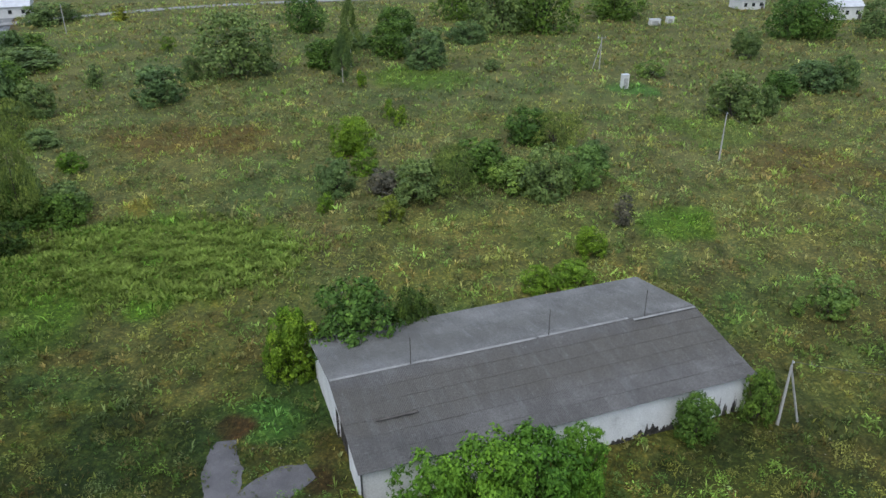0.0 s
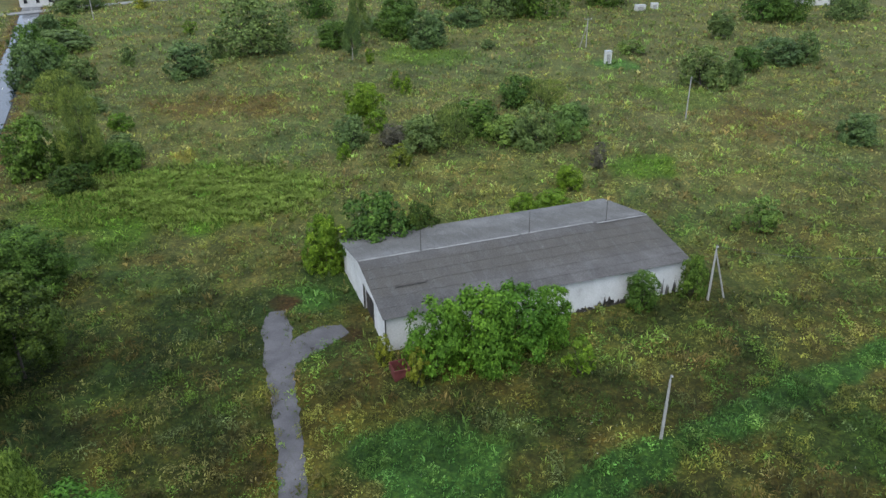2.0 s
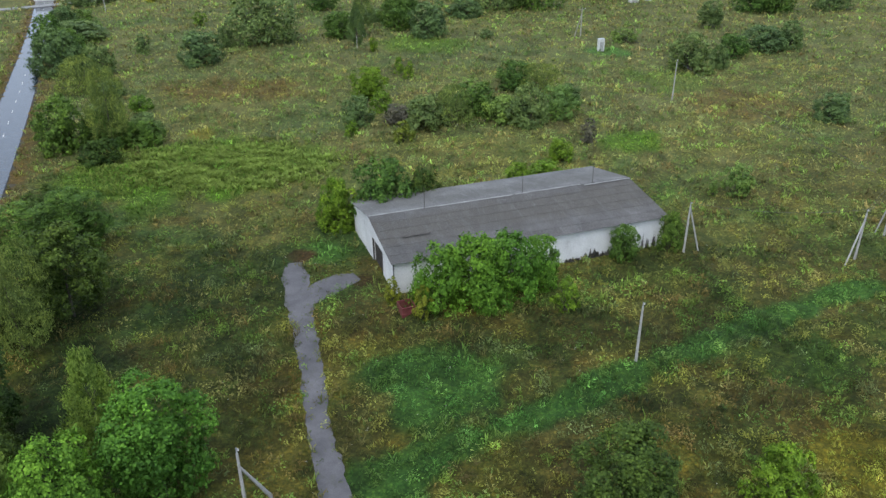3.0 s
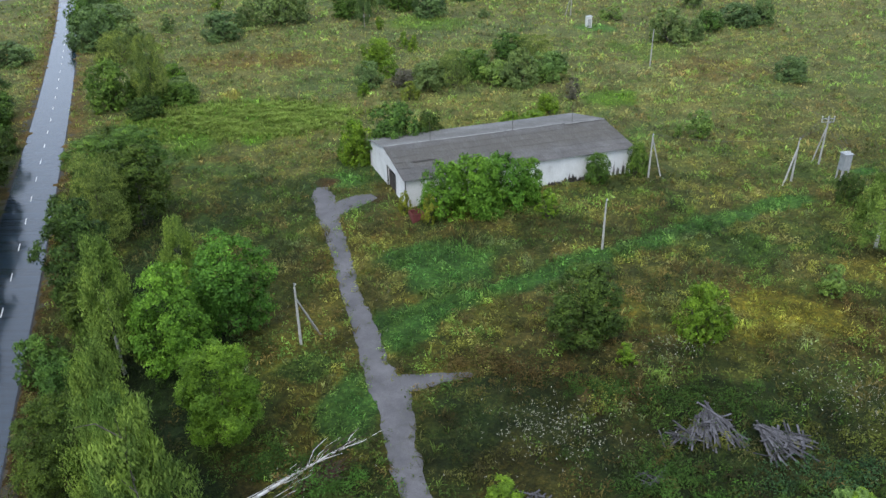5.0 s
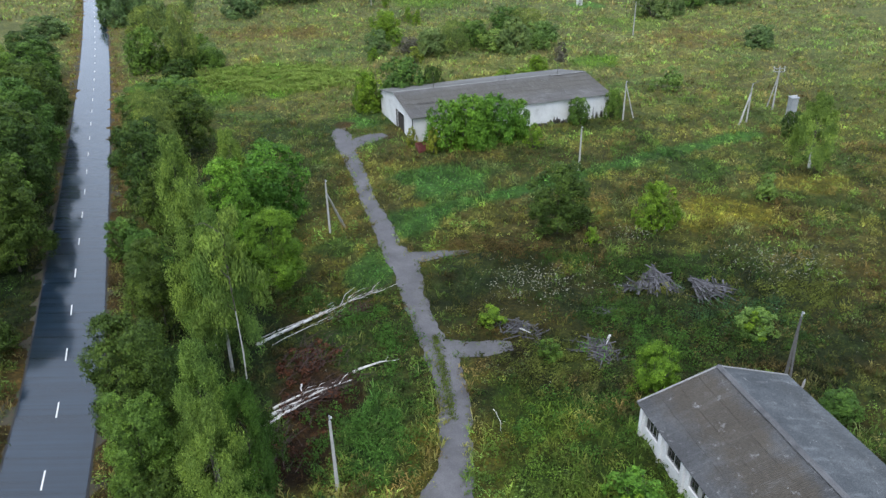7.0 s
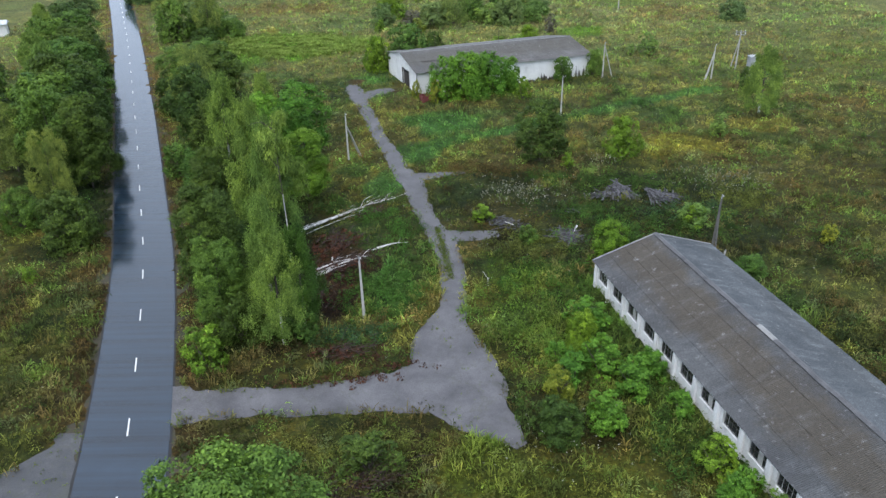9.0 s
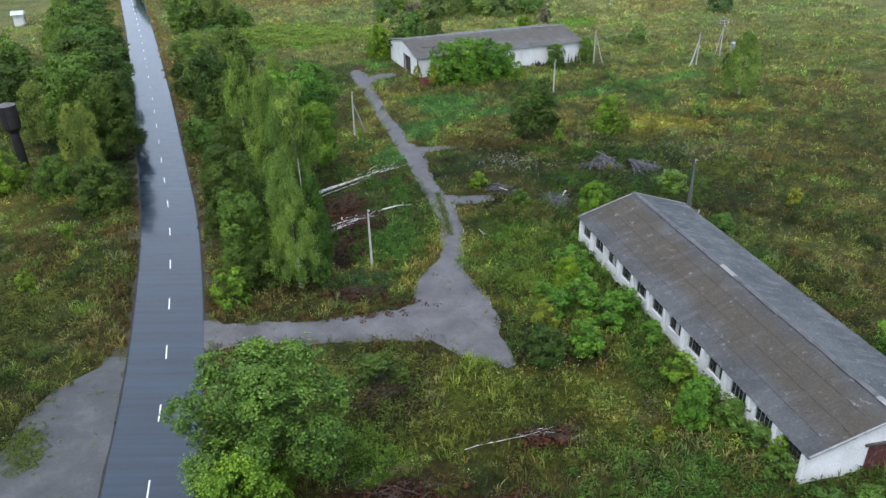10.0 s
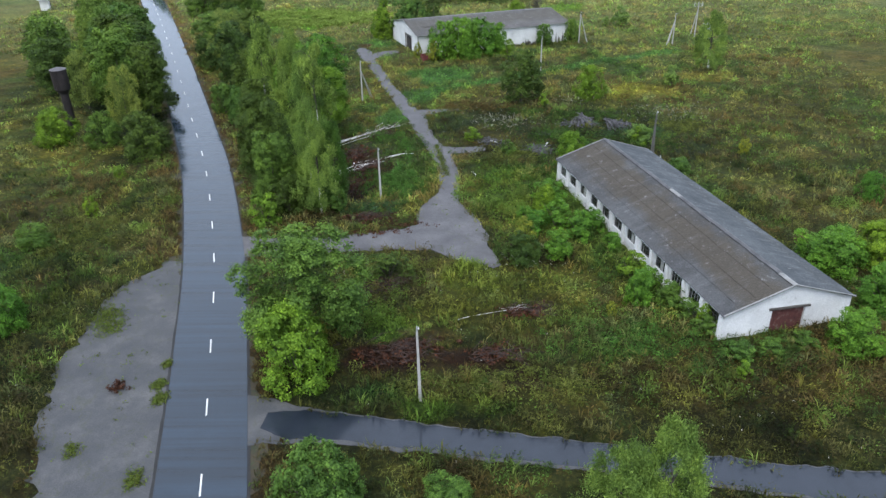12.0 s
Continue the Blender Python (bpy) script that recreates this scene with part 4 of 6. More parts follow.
def water_tower(x, y):
    w = tagged(new("water_tower"), "dark rusty steel water tower with a wider tank on top", "water tower")
    w.matrix_world = pose(x, y, 0, 0, -1.5, 0)
    col = bmesh.new()
    bmesh.ops.create_cone(col, cap_ends=True, segments=24, radius1=0.58, radius2=0.58, depth=5.6, matrix=Matrix.Translation((0, 0, 2.8)))
    for z in (1.4, 2.9, 4.4):
        bmesh.ops.create_cone(col, cap_ends=True, segments=24, radius1=0.61, radius2=0.61, depth=0.08, matrix=Matrix.Translation((0, 0, z)))
    part("column", col, RUST, w)
    part("cone", tube(bmesh.new(), [(0, 0, 5.4), (0, 0, 6.1)], [0.58, 1.08], 24), RUST, w)
    part("tank", tube(bmesh.new(), [(0, 0, 6.1), (0, 0, 9.0)], [1.08, 1.12], 24), RUST, w)
    part("roof", tube(bmesh.new(), [(0, 0, 9.0), (0, 0, 9.06), (0, 0, 9.35)], [1.17, 1.17, 0.2], 24), LID, w, "paler weathered tank lid")
    for k in range(9):
        a = 2 * math.pi * k / 9
        part("seam", new_box((0.05, 0.05, 2.7), (1.125 * math.cos(a), 1.125 * math.sin(a), 7.65)), RUST, w)
    lad = bmesh.new()
    for s in (-0.2, 0.2):
        box(lad, (0.04, 0.04, 9.0), (s, -1.2, 4.6))
    for k in range(22):
        box(lad, (0.4, 0.03, 0.03), (0, -1.2, 0.4 + 0.4 * k))
    part("ladder", lad, RUST, w)
    return w


water_tower(-57.2, -3.0)


def substation(x, y):
    s = tagged(new("transformer_substation"), "pale grey steel transformer cabinet on four legs", "transformer")
    s.matrix_world = pose(x, y, 0, 0, 0, 12)
    part("cabinet", new_box((1.15, 1.1, 2.3), (0, 0, 2.95), None, 0.03), STEEL, s)
    part("roof", new_box((1.35, 1.3, 0.1), (0, 0, 4.16), Matrix.Rotation(radians(4), 3, "X"), 0.02), STEEL, s)
    for i in (-0.48, 0.48):
        for j in (-0.45, 0.45):
            part("leg", new_box((0.16, 0.16, 1.85), (i, j, 0.92)), CONCRETE, s)
    d = part("door", new_box((0.95, 0.03, 1.5), (0, -0.57, 2.75)), STEEL, s)
    part("emblem", new_box((0.5, 0.015, 0.35), (0, -0.02, 3.2)), PORCELAIN, d, "plain white plate")
    part("emblem", new_box((0.35, 0.015, 0.3), (-0.1, -0.02, 2.3)), PORCELAIN, d, "plain white plate")
    for k in (-0.4, 0, 0.4):
        ins = bmesh.new()
        for q, r in ((0.0, 0.06), (0.1, 0.1), (0.2, 0.07)):
            bmesh.ops.create_cone(ins, cap_ends=True, segments=8, radius1=r, radius2=r * 0.6, depth=0.1, matrix=Matrix.Translation((k, 0, 4.27 + q)))
        part("bushing", ins, PORCELAIN, s)
    return s


substation(54.6, 47.6)


def rusty_bin(x, y):
    b = tagged(new("metal_bin"), "faded red open steel container half hidden in weeds", "container")
    b.matrix_world = pose(x, y, 0, 0, 0, 22)
    bm = bmesh.new()
    for sx, sy, w, d in ((0, -0.8, 1.5, 0.06), (0, 0.8, 1.5, 0.06), (-0.75, 0, 0.06, 1.66), (0.75, 0, 0.06, 1.66)):
        box(bm, (w - 0.06, d, 1.2) if d < 0.1 else (w, d, 1.2), (sx, sy, 0.6))
    part("body", bm, RED_RUST, b)
    for z in (0.45, 1.17):
        part("rim", new_box((1.66, 0.05, 0.08), (0, -0.86, z)), RED_RUST, b)
    part("floor", new_box((1.42, 1.5, 0.05), (0, 0, 0.08)), RUST, b)
    return b


rusty_bin(-4.4, 36.6)

# ---------------------------------------------------------------- plants
BARK = speckled("brown_bark", [(0.3, (0.05, 0.042, 0.034)), (0.7, (0.12, 0.105, 0.09))], 2.0, 14.0, 0.95, 0.02)
BIRCH = speckled("white_birch_bark", [(0.28, (0.06, 0.055, 0.05)), (0.4, (0.45, 0.44, 0.41)), (0.7, (0.62, 0.61, 0.58))], 3.0, 12.0, 0.85, 0.01)
FALLEN_BIRCH = speckled("flaking_birch_bark", [(0.33, (0.05, 0.038, 0.032)), (0.42, (0.48, 0.46, 0.44)), (0.65, (0.74, 0.73, 0.70))], 1.6, 9.0, 0.85, 0.02)
LEAVES = dict(
    green=leafy("mid_green_leaves", (0.036, 0.078, 0.015), (0.104, 0.192, 0.036)),
    dark=leafy("dark_green_leaves", (0.026, 0.052, 0.011), (0.074, 0.124, 0.024)),
    light=leafy("birch_leaves", (0.090, 0.160, 0.034), (0.205, 0.310, 0.072), 0.2),
    bright=leafy("bright_young_leaves", (0.070, 0.140, 0.012), (0.164, 0.276, 0.027), 0.2),
    yellow=leafy("yellowing_leaves", (0.140, 0.175, 0.020), (0.250, 0.285, 0.040), 0.2),
    willow=leafy("grey_willow_leaves", (0.088, 0.130, 0.032), (0.240, 0.305, 0.076), 0.15),
    fresh=leafy("fresh_green_leaves", (0.046, 0.120, 0.014), (0.112, 0.245, 0.030), 0.2),
    # leaves of the far plants, lightened and greyed in colour to imitate haze
    sallow=leafy("haze_paled_leaves", (0.066, 0.112, 0.038), (0.152, 0.226, 0.076), 0.2),
    grey=leafy("grey_bare_twigs", (0.075, 0.081, 0.072), (0.128, 0.128, 0.105)),
)


def leaf_mesh(name, P, d, size, tone, rng, mat, droop=0.0, slim=1.0, up=0.4):
    """Small folded leaves at points P that face along d."""
    n = len(P)
    nrm = d * 1.3 + rng.normal(size=(n, 3)) * 0.34 + np.array((0, 0, up))
    nrm /= np.linalg.norm(nrm, axis=1)[:, None]
    t = np.cross(nrm, rng.normal(size=(n, 3)))
    t /= np.linalg.norm(t, axis=1)[:, None]
    if droop:
        t[:, 2] -= 0.9 + 0.8 * (slim < 1)
        t /= np.linalg.norm(t, axis=1)[:, None]
    b = np.cross(nrm, t)
    s = (size * (0.6 + 0.8 * rng.random(n)))[:, None]
    V = np.stack([P - t * s * 0.5, P + b * s * 0.34 * slim - nrm * s * 0.06, P + t * s * 0.6, P - b * s * 0.34 * slim - nrm * s * 0.06], 1).reshape(-1, 3)
    me = bpy.data.meshes.new(name)
    me.vertices.add(4 * n)
    me.vertices.foreach_set("co", V.astype(np.float32).ravel())
    me.loops.add(4 * n)
    me.loops.foreach_set("vertex_index", np.arange(4 * n, dtype=np.int32))
    me.polygons.add(n)
    me.polygons.foreach_set("loop_start", np.arange(0, 4 * n, 4, dtype=np.int32))
    me.update(calc_edges=True)
    me.materials.append(mat)
    at = me.attributes.new("bough", "FLOAT", "POINT")
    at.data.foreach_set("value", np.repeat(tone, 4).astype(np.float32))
    return me


def unit(v):
    return v / np.linalg.norm(v, axis=1)[:, None]


def leaf_cloud(name, centres, radii, counts, size, rng, mat, droop=0.0, flat=0.85, slim=1.0):
    """Leaves scattered around clump centres, thicker towards each clump's rim."""
    C, R = np.repeat(centres, counts, axis=0), np.repeat(radii, counts)
    n = len(C)
    d = unit(rng.normal(size=(n, 3)))
    P = C + d * (R * rng.random(n) ** 0.28)[:, None] * np.array((1, 1, flat))
    if droop:
        P[:, 2] -= droop * rng.random(n) ** 2 * R * 2
    return leaf_mesh(name, P, d, size, np.repeat(rng.random(len(centres)), counts), rng, mat, droop, slim)


def lobed_crown(kind, h, r, count, rng):
    """Leaf points of a crown made of rounded boughs, each carrying many small sprays, with gaps between."""
    lobes, sprays = dict(tree=(32, 42), bush=(25, 34), shrub=(15, 24), thicket=(52, 30))[kind]
    i = np.arange(lobes)
    u = (i + rng.random(lobes)) / lobes
    a = i * 2.39996 + rng.normal(0, 0.35, lobes)
    base, top = (0.16, 0.94) if kind == "tree" else (0.06, 0.93)
    z = base + (top - base) * u
    if kind == "tree":
        wide = np.sqrt(np.clip(1 - (np.abs(z - 0.46) / 0.56) ** 2.3, 0.03, 1))
    else:
        wide = np.sqrt(np.clip(1 - np.clip((z - 0.25) / 0.78, 0, 1) ** 2.2, 0.03, 1)) * (0.82 + 0.18 * np.clip(z / 0.25, 0, 1))
    # the crown is wider on some sides than on others
    wide *= 0.90 + 0.10 * np.sin(2 * a + rng.random() * 6) + 0.07 * np.sin(3 * a + 4 * z + rng.random() * 6)
    size = (0.22 + 0.19 * rng.random(lobes)) * r * np.clip(1.15 - 0.3 * z, 0.7, 1.1)
    q = np.clip(wide * r * rng.uniform(0.74, 1.12, lobes) - size * 0.85, 0, None)
    C = np.stack([np.cos(a) * q, np.sin(a) * q, np.clip(z * h, None, h - size * 0.8)], 1)
    mid = np.array((0, 0, 0.42 * h))
    out = unit((C - mid) * np.array((1, 1, r / h * 1.4)) + 1e-3)
    k = np.repeat(i, sprays)
    sd = unit(rng.normal(size=(len(k), 3)) + out[k] * 0.9 + np.array((0, 0, 0.35)))
    S = C[k] + sd * (size[k] * rng.uniform(0.72, 1.08, len(k)))[:, None] * np.array((1, 1, 0.9))
    stone = 0.55 * rng.random(lobes)[k] + 0.45 * rng.random(len(k))
    per = np.maximum(3, (count * 0.88 * size[k] ** 2 / (size[k] ** 2).sum())).astype(int)
    j = np.repeat(np.arange(len(k)), per)
    P = S[j] + rng.normal(size=(len(j), 3)) * (size[k][j] * 0.13)[:, None] * np.array((1, 1, 0.7))
    d = unit(sd[j] + 0.35 * rng.normal(size=(len(j), 3)))
    tone = stone[j]
    # a few leaves deep inside close the heart of the crown, coloured dark as shade
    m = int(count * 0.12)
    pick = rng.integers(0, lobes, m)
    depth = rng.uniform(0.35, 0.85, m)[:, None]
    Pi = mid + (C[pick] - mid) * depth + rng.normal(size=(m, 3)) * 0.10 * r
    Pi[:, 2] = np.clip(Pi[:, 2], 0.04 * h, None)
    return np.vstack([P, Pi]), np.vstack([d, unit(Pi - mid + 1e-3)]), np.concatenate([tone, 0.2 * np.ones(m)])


def birch_crown(h, r, count, rng):
    """Leaf points of a birch: rising boughs from which thin leafy strands hang."""
    boughs, strands = 40, 16
    i = np.arange(boughs)
    z = 0.16 + 0.80 * (i + rng.random(boughs)) / boughs
    a = i * 2.39996 + rng.normal(0, 0.5, boughs)
    wide = np.where(z < 0.36, 0.72 + 0.78 * z, 1.0 - 0.90 * ((z - 0.36) / 0.64) ** 1.8)
    wide *= 0.86 + 0.16 * np.sin(2 * a + 3 * z + rng.random() * 6) + 0.10 * np.sin(3 * a - 7 * z)
    reach = wide * r * rng.uniform(0.72, 1.08, boughs)
    k = np.repeat(i, strands)
    along = rng.uniform(0.35, 1.0, len(k)) ** 0.6
    spread = rng.normal(0, 0.17, len(k))
    q = reach[k] * along
    S = np.stack([np.cos(a[k] + spread) * q, np.sin(a[k] + spread) * q, z[k] * h + 0.06 * h * along * (1.3 - along) + rng.normal(0, 0.010 * h, len(k))], 1)
    S[:, 2] = np.minimum(S[:, 2], h * (1.0 - 0.55 * (q / r) ** 1.5))
    length = h * rng.uniform(0.04, 0.12, len(k)) * (0.4 + along)
    # random tone, darkened near the trunk to paint the crown's inner shade
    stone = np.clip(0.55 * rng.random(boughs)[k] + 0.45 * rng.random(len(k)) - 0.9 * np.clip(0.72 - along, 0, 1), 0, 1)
    per = max(4, count // len(k))
    j = np.repeat(np.arange(len(k)), per)
    t = rng.random(len(j)) ** 0.8
    P = S[j] + rng.normal(size=(len(j), 3)) * 0.016 * h * (1 - 0.35 * t)[:, None]
    P[:, 2] -= t * length[j]
    P[:, 2] = np.clip(P[:, 2], 0.05 * h, None)
    d = unit(P * np.array((1, 1, 0)) + rng.normal(size=(len(j), 3)) * 0.4 * r + 1e-3)
    return P, d, stone[j]


NOMINAL = dict(birch=(14.0, 3.6, 0.19, 36000), tree=(11.0, 4.2, 0.165, 42000), bush=(6.0, 4.0, 0.19, 18000), shrub=(3.4, 1.8, 0.14, 6000), thicket=(12.0, 8.0, 0.4, 12000))
PROTO = {}


def crown_mesh(kind, leaf, variant, zone):
    h, r, size, count = NOMINAL[kind]
    size, count = size * (1.0, 1.4, 1.6)[zone], int(count * (1.0, 0.48, 0.4)[zone])
    rng = np.random.default_rng(sum(map(ord, kind + leaf)) * 10 + variant)
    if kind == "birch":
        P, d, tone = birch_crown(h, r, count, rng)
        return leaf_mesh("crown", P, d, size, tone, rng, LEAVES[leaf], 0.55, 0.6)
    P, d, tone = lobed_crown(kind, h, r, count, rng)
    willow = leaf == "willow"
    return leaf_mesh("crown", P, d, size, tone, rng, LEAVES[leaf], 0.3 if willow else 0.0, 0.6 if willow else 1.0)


def trunk_mesh(kind, variant):
    h, r, _, _ = NOMINAL[kind]
    rng = np.random.default_rng(len(kind) * 100 + variant)
    bm = bmesh.new()
    if kind in ("birch", "tree"):
        t, top = 0.010 * h, 0.6 if kind == "birch" else 0.8
        lean = rng.normal(0, 0.02 * h, 2)
        pts = [(0, 0, -0.1), (lean[0] * 0.3, lean[1] * 0.3, h * 0.3), (lean[0] * 0.7, lean[1] * 0.7, h * 0.6), (lean[0], lean[1], h * top)]
        tube(bm, pts, [t * 1.25, t, t * 0.6, t * 0.15], 8)
        for k in range(9):
            z, a = h * (0.2 + 0.05 * k), rng.random() * 6.28
            q = r * (0.5 - 0.03 * k)
            s = z / (h * top)
            o = Vector((lean[0] * s, lean[1] * s, z))
            tube(bm, [o, o + Vector((math.cos(a) * q * 0.5, math.sin(a) * q * 0.5, h * 0.07)), o + Vector((math.cos(a) * q, math.sin(a) * q, h * 0.06))], [t * 0.3, t * 0.18, t * 0.05], 5)
    else:
        for k in range(9):
            a, q = rng.random() * 6.28, r * (0.25 + 0.55 * rng.random())
            top = h * (0.55 + 0.3 * rng.random())
            tube(bm, [(0.1 * math.cos(a), 0.1 * math.sin(a), -0.1), (math.cos(a) * q * 0.45, math.sin(a) * q * 0.45, top * 0.5), (math.cos(a) * q, math.sin(a) * q, top)], [0.012 * h + 0.02, 0.01 * h, 0.01], 5)
    me = bpy.data.meshes.new("trunk")
    bm.to_mesh(me)
    bm.free()
    me.materials.append(BIRCH if kind == "birch" else BARK)
    if kind == "birch":
        me.materials.append(BARK)
        for p in me.polygons:
            p.material_index = 1 if p.center.z > 0.3 * h or math.hypot(p.center.x, p.center.y) > 0.35 else 0
    return me


WORDS = dict(birch=("birch_tree", "tall birch with light green drooping foliage and white trunk", "tree"), tree=("broadleaf_tree", "dense round broadleaf tree with {} foliage", "tree"),
             bush=("bush", "wide {} leafy bush standing in the meadow", "bush"), shrub=("shrub", "small {} leafy shrub in the tall grass", "shrub"), thicket=("thicket", "large rounded thicket of {} foliage in the field", "tree"))
TINT = dict(sallow="haze-paled grey-green", green="mid-green", dark="dark green", light="light green", fresh="fresh green", bright="bright yellow-green", yellow="yellowing", willow="grey-green", grey="grey half-bare")


def plant(kind, leaf, x, y, h, r, variant=None):
    """Sets a plant of that height and crown radius on the ground."""
    k = int(abs(x * 7 + y * 13)) if variant is None else variant
    zone = 1 if kind == "thicket" else 2 if y > 75 else 0 if y < 2 else 1
    key = (kind, leaf, k % 3, zone)
    h0, r0 = NOMINAL[kind][:2]
    m = pose(x, y, 0, 0, 0, (k * 47) % 360) @ Matrix.Diagonal((r / r0, r / r0, h / h0, 1))
    if key not in PROTO:
        name, label, cat = WORDS[kind]
        ob = tagged(new(name), label.format(TINT[leaf]), cat)
        part("crown", crown_mesh(kind, leaf, k % 3, zone), LEAVES[leaf], ob)
        part("trunk", trunk_mesh(kind, k % 3), BARK, ob, "white birch trunk with branches" if kind == "birch" else "")
        PROTO[key] = ob
        ob.matrix_basis = m
        return ob
    src = PROTO[key]
    keep = src.scale.copy()
    src.scale = (1, 1, 1)
    ob = copy_thing(src, m)
    src.scale = keep
    return ob


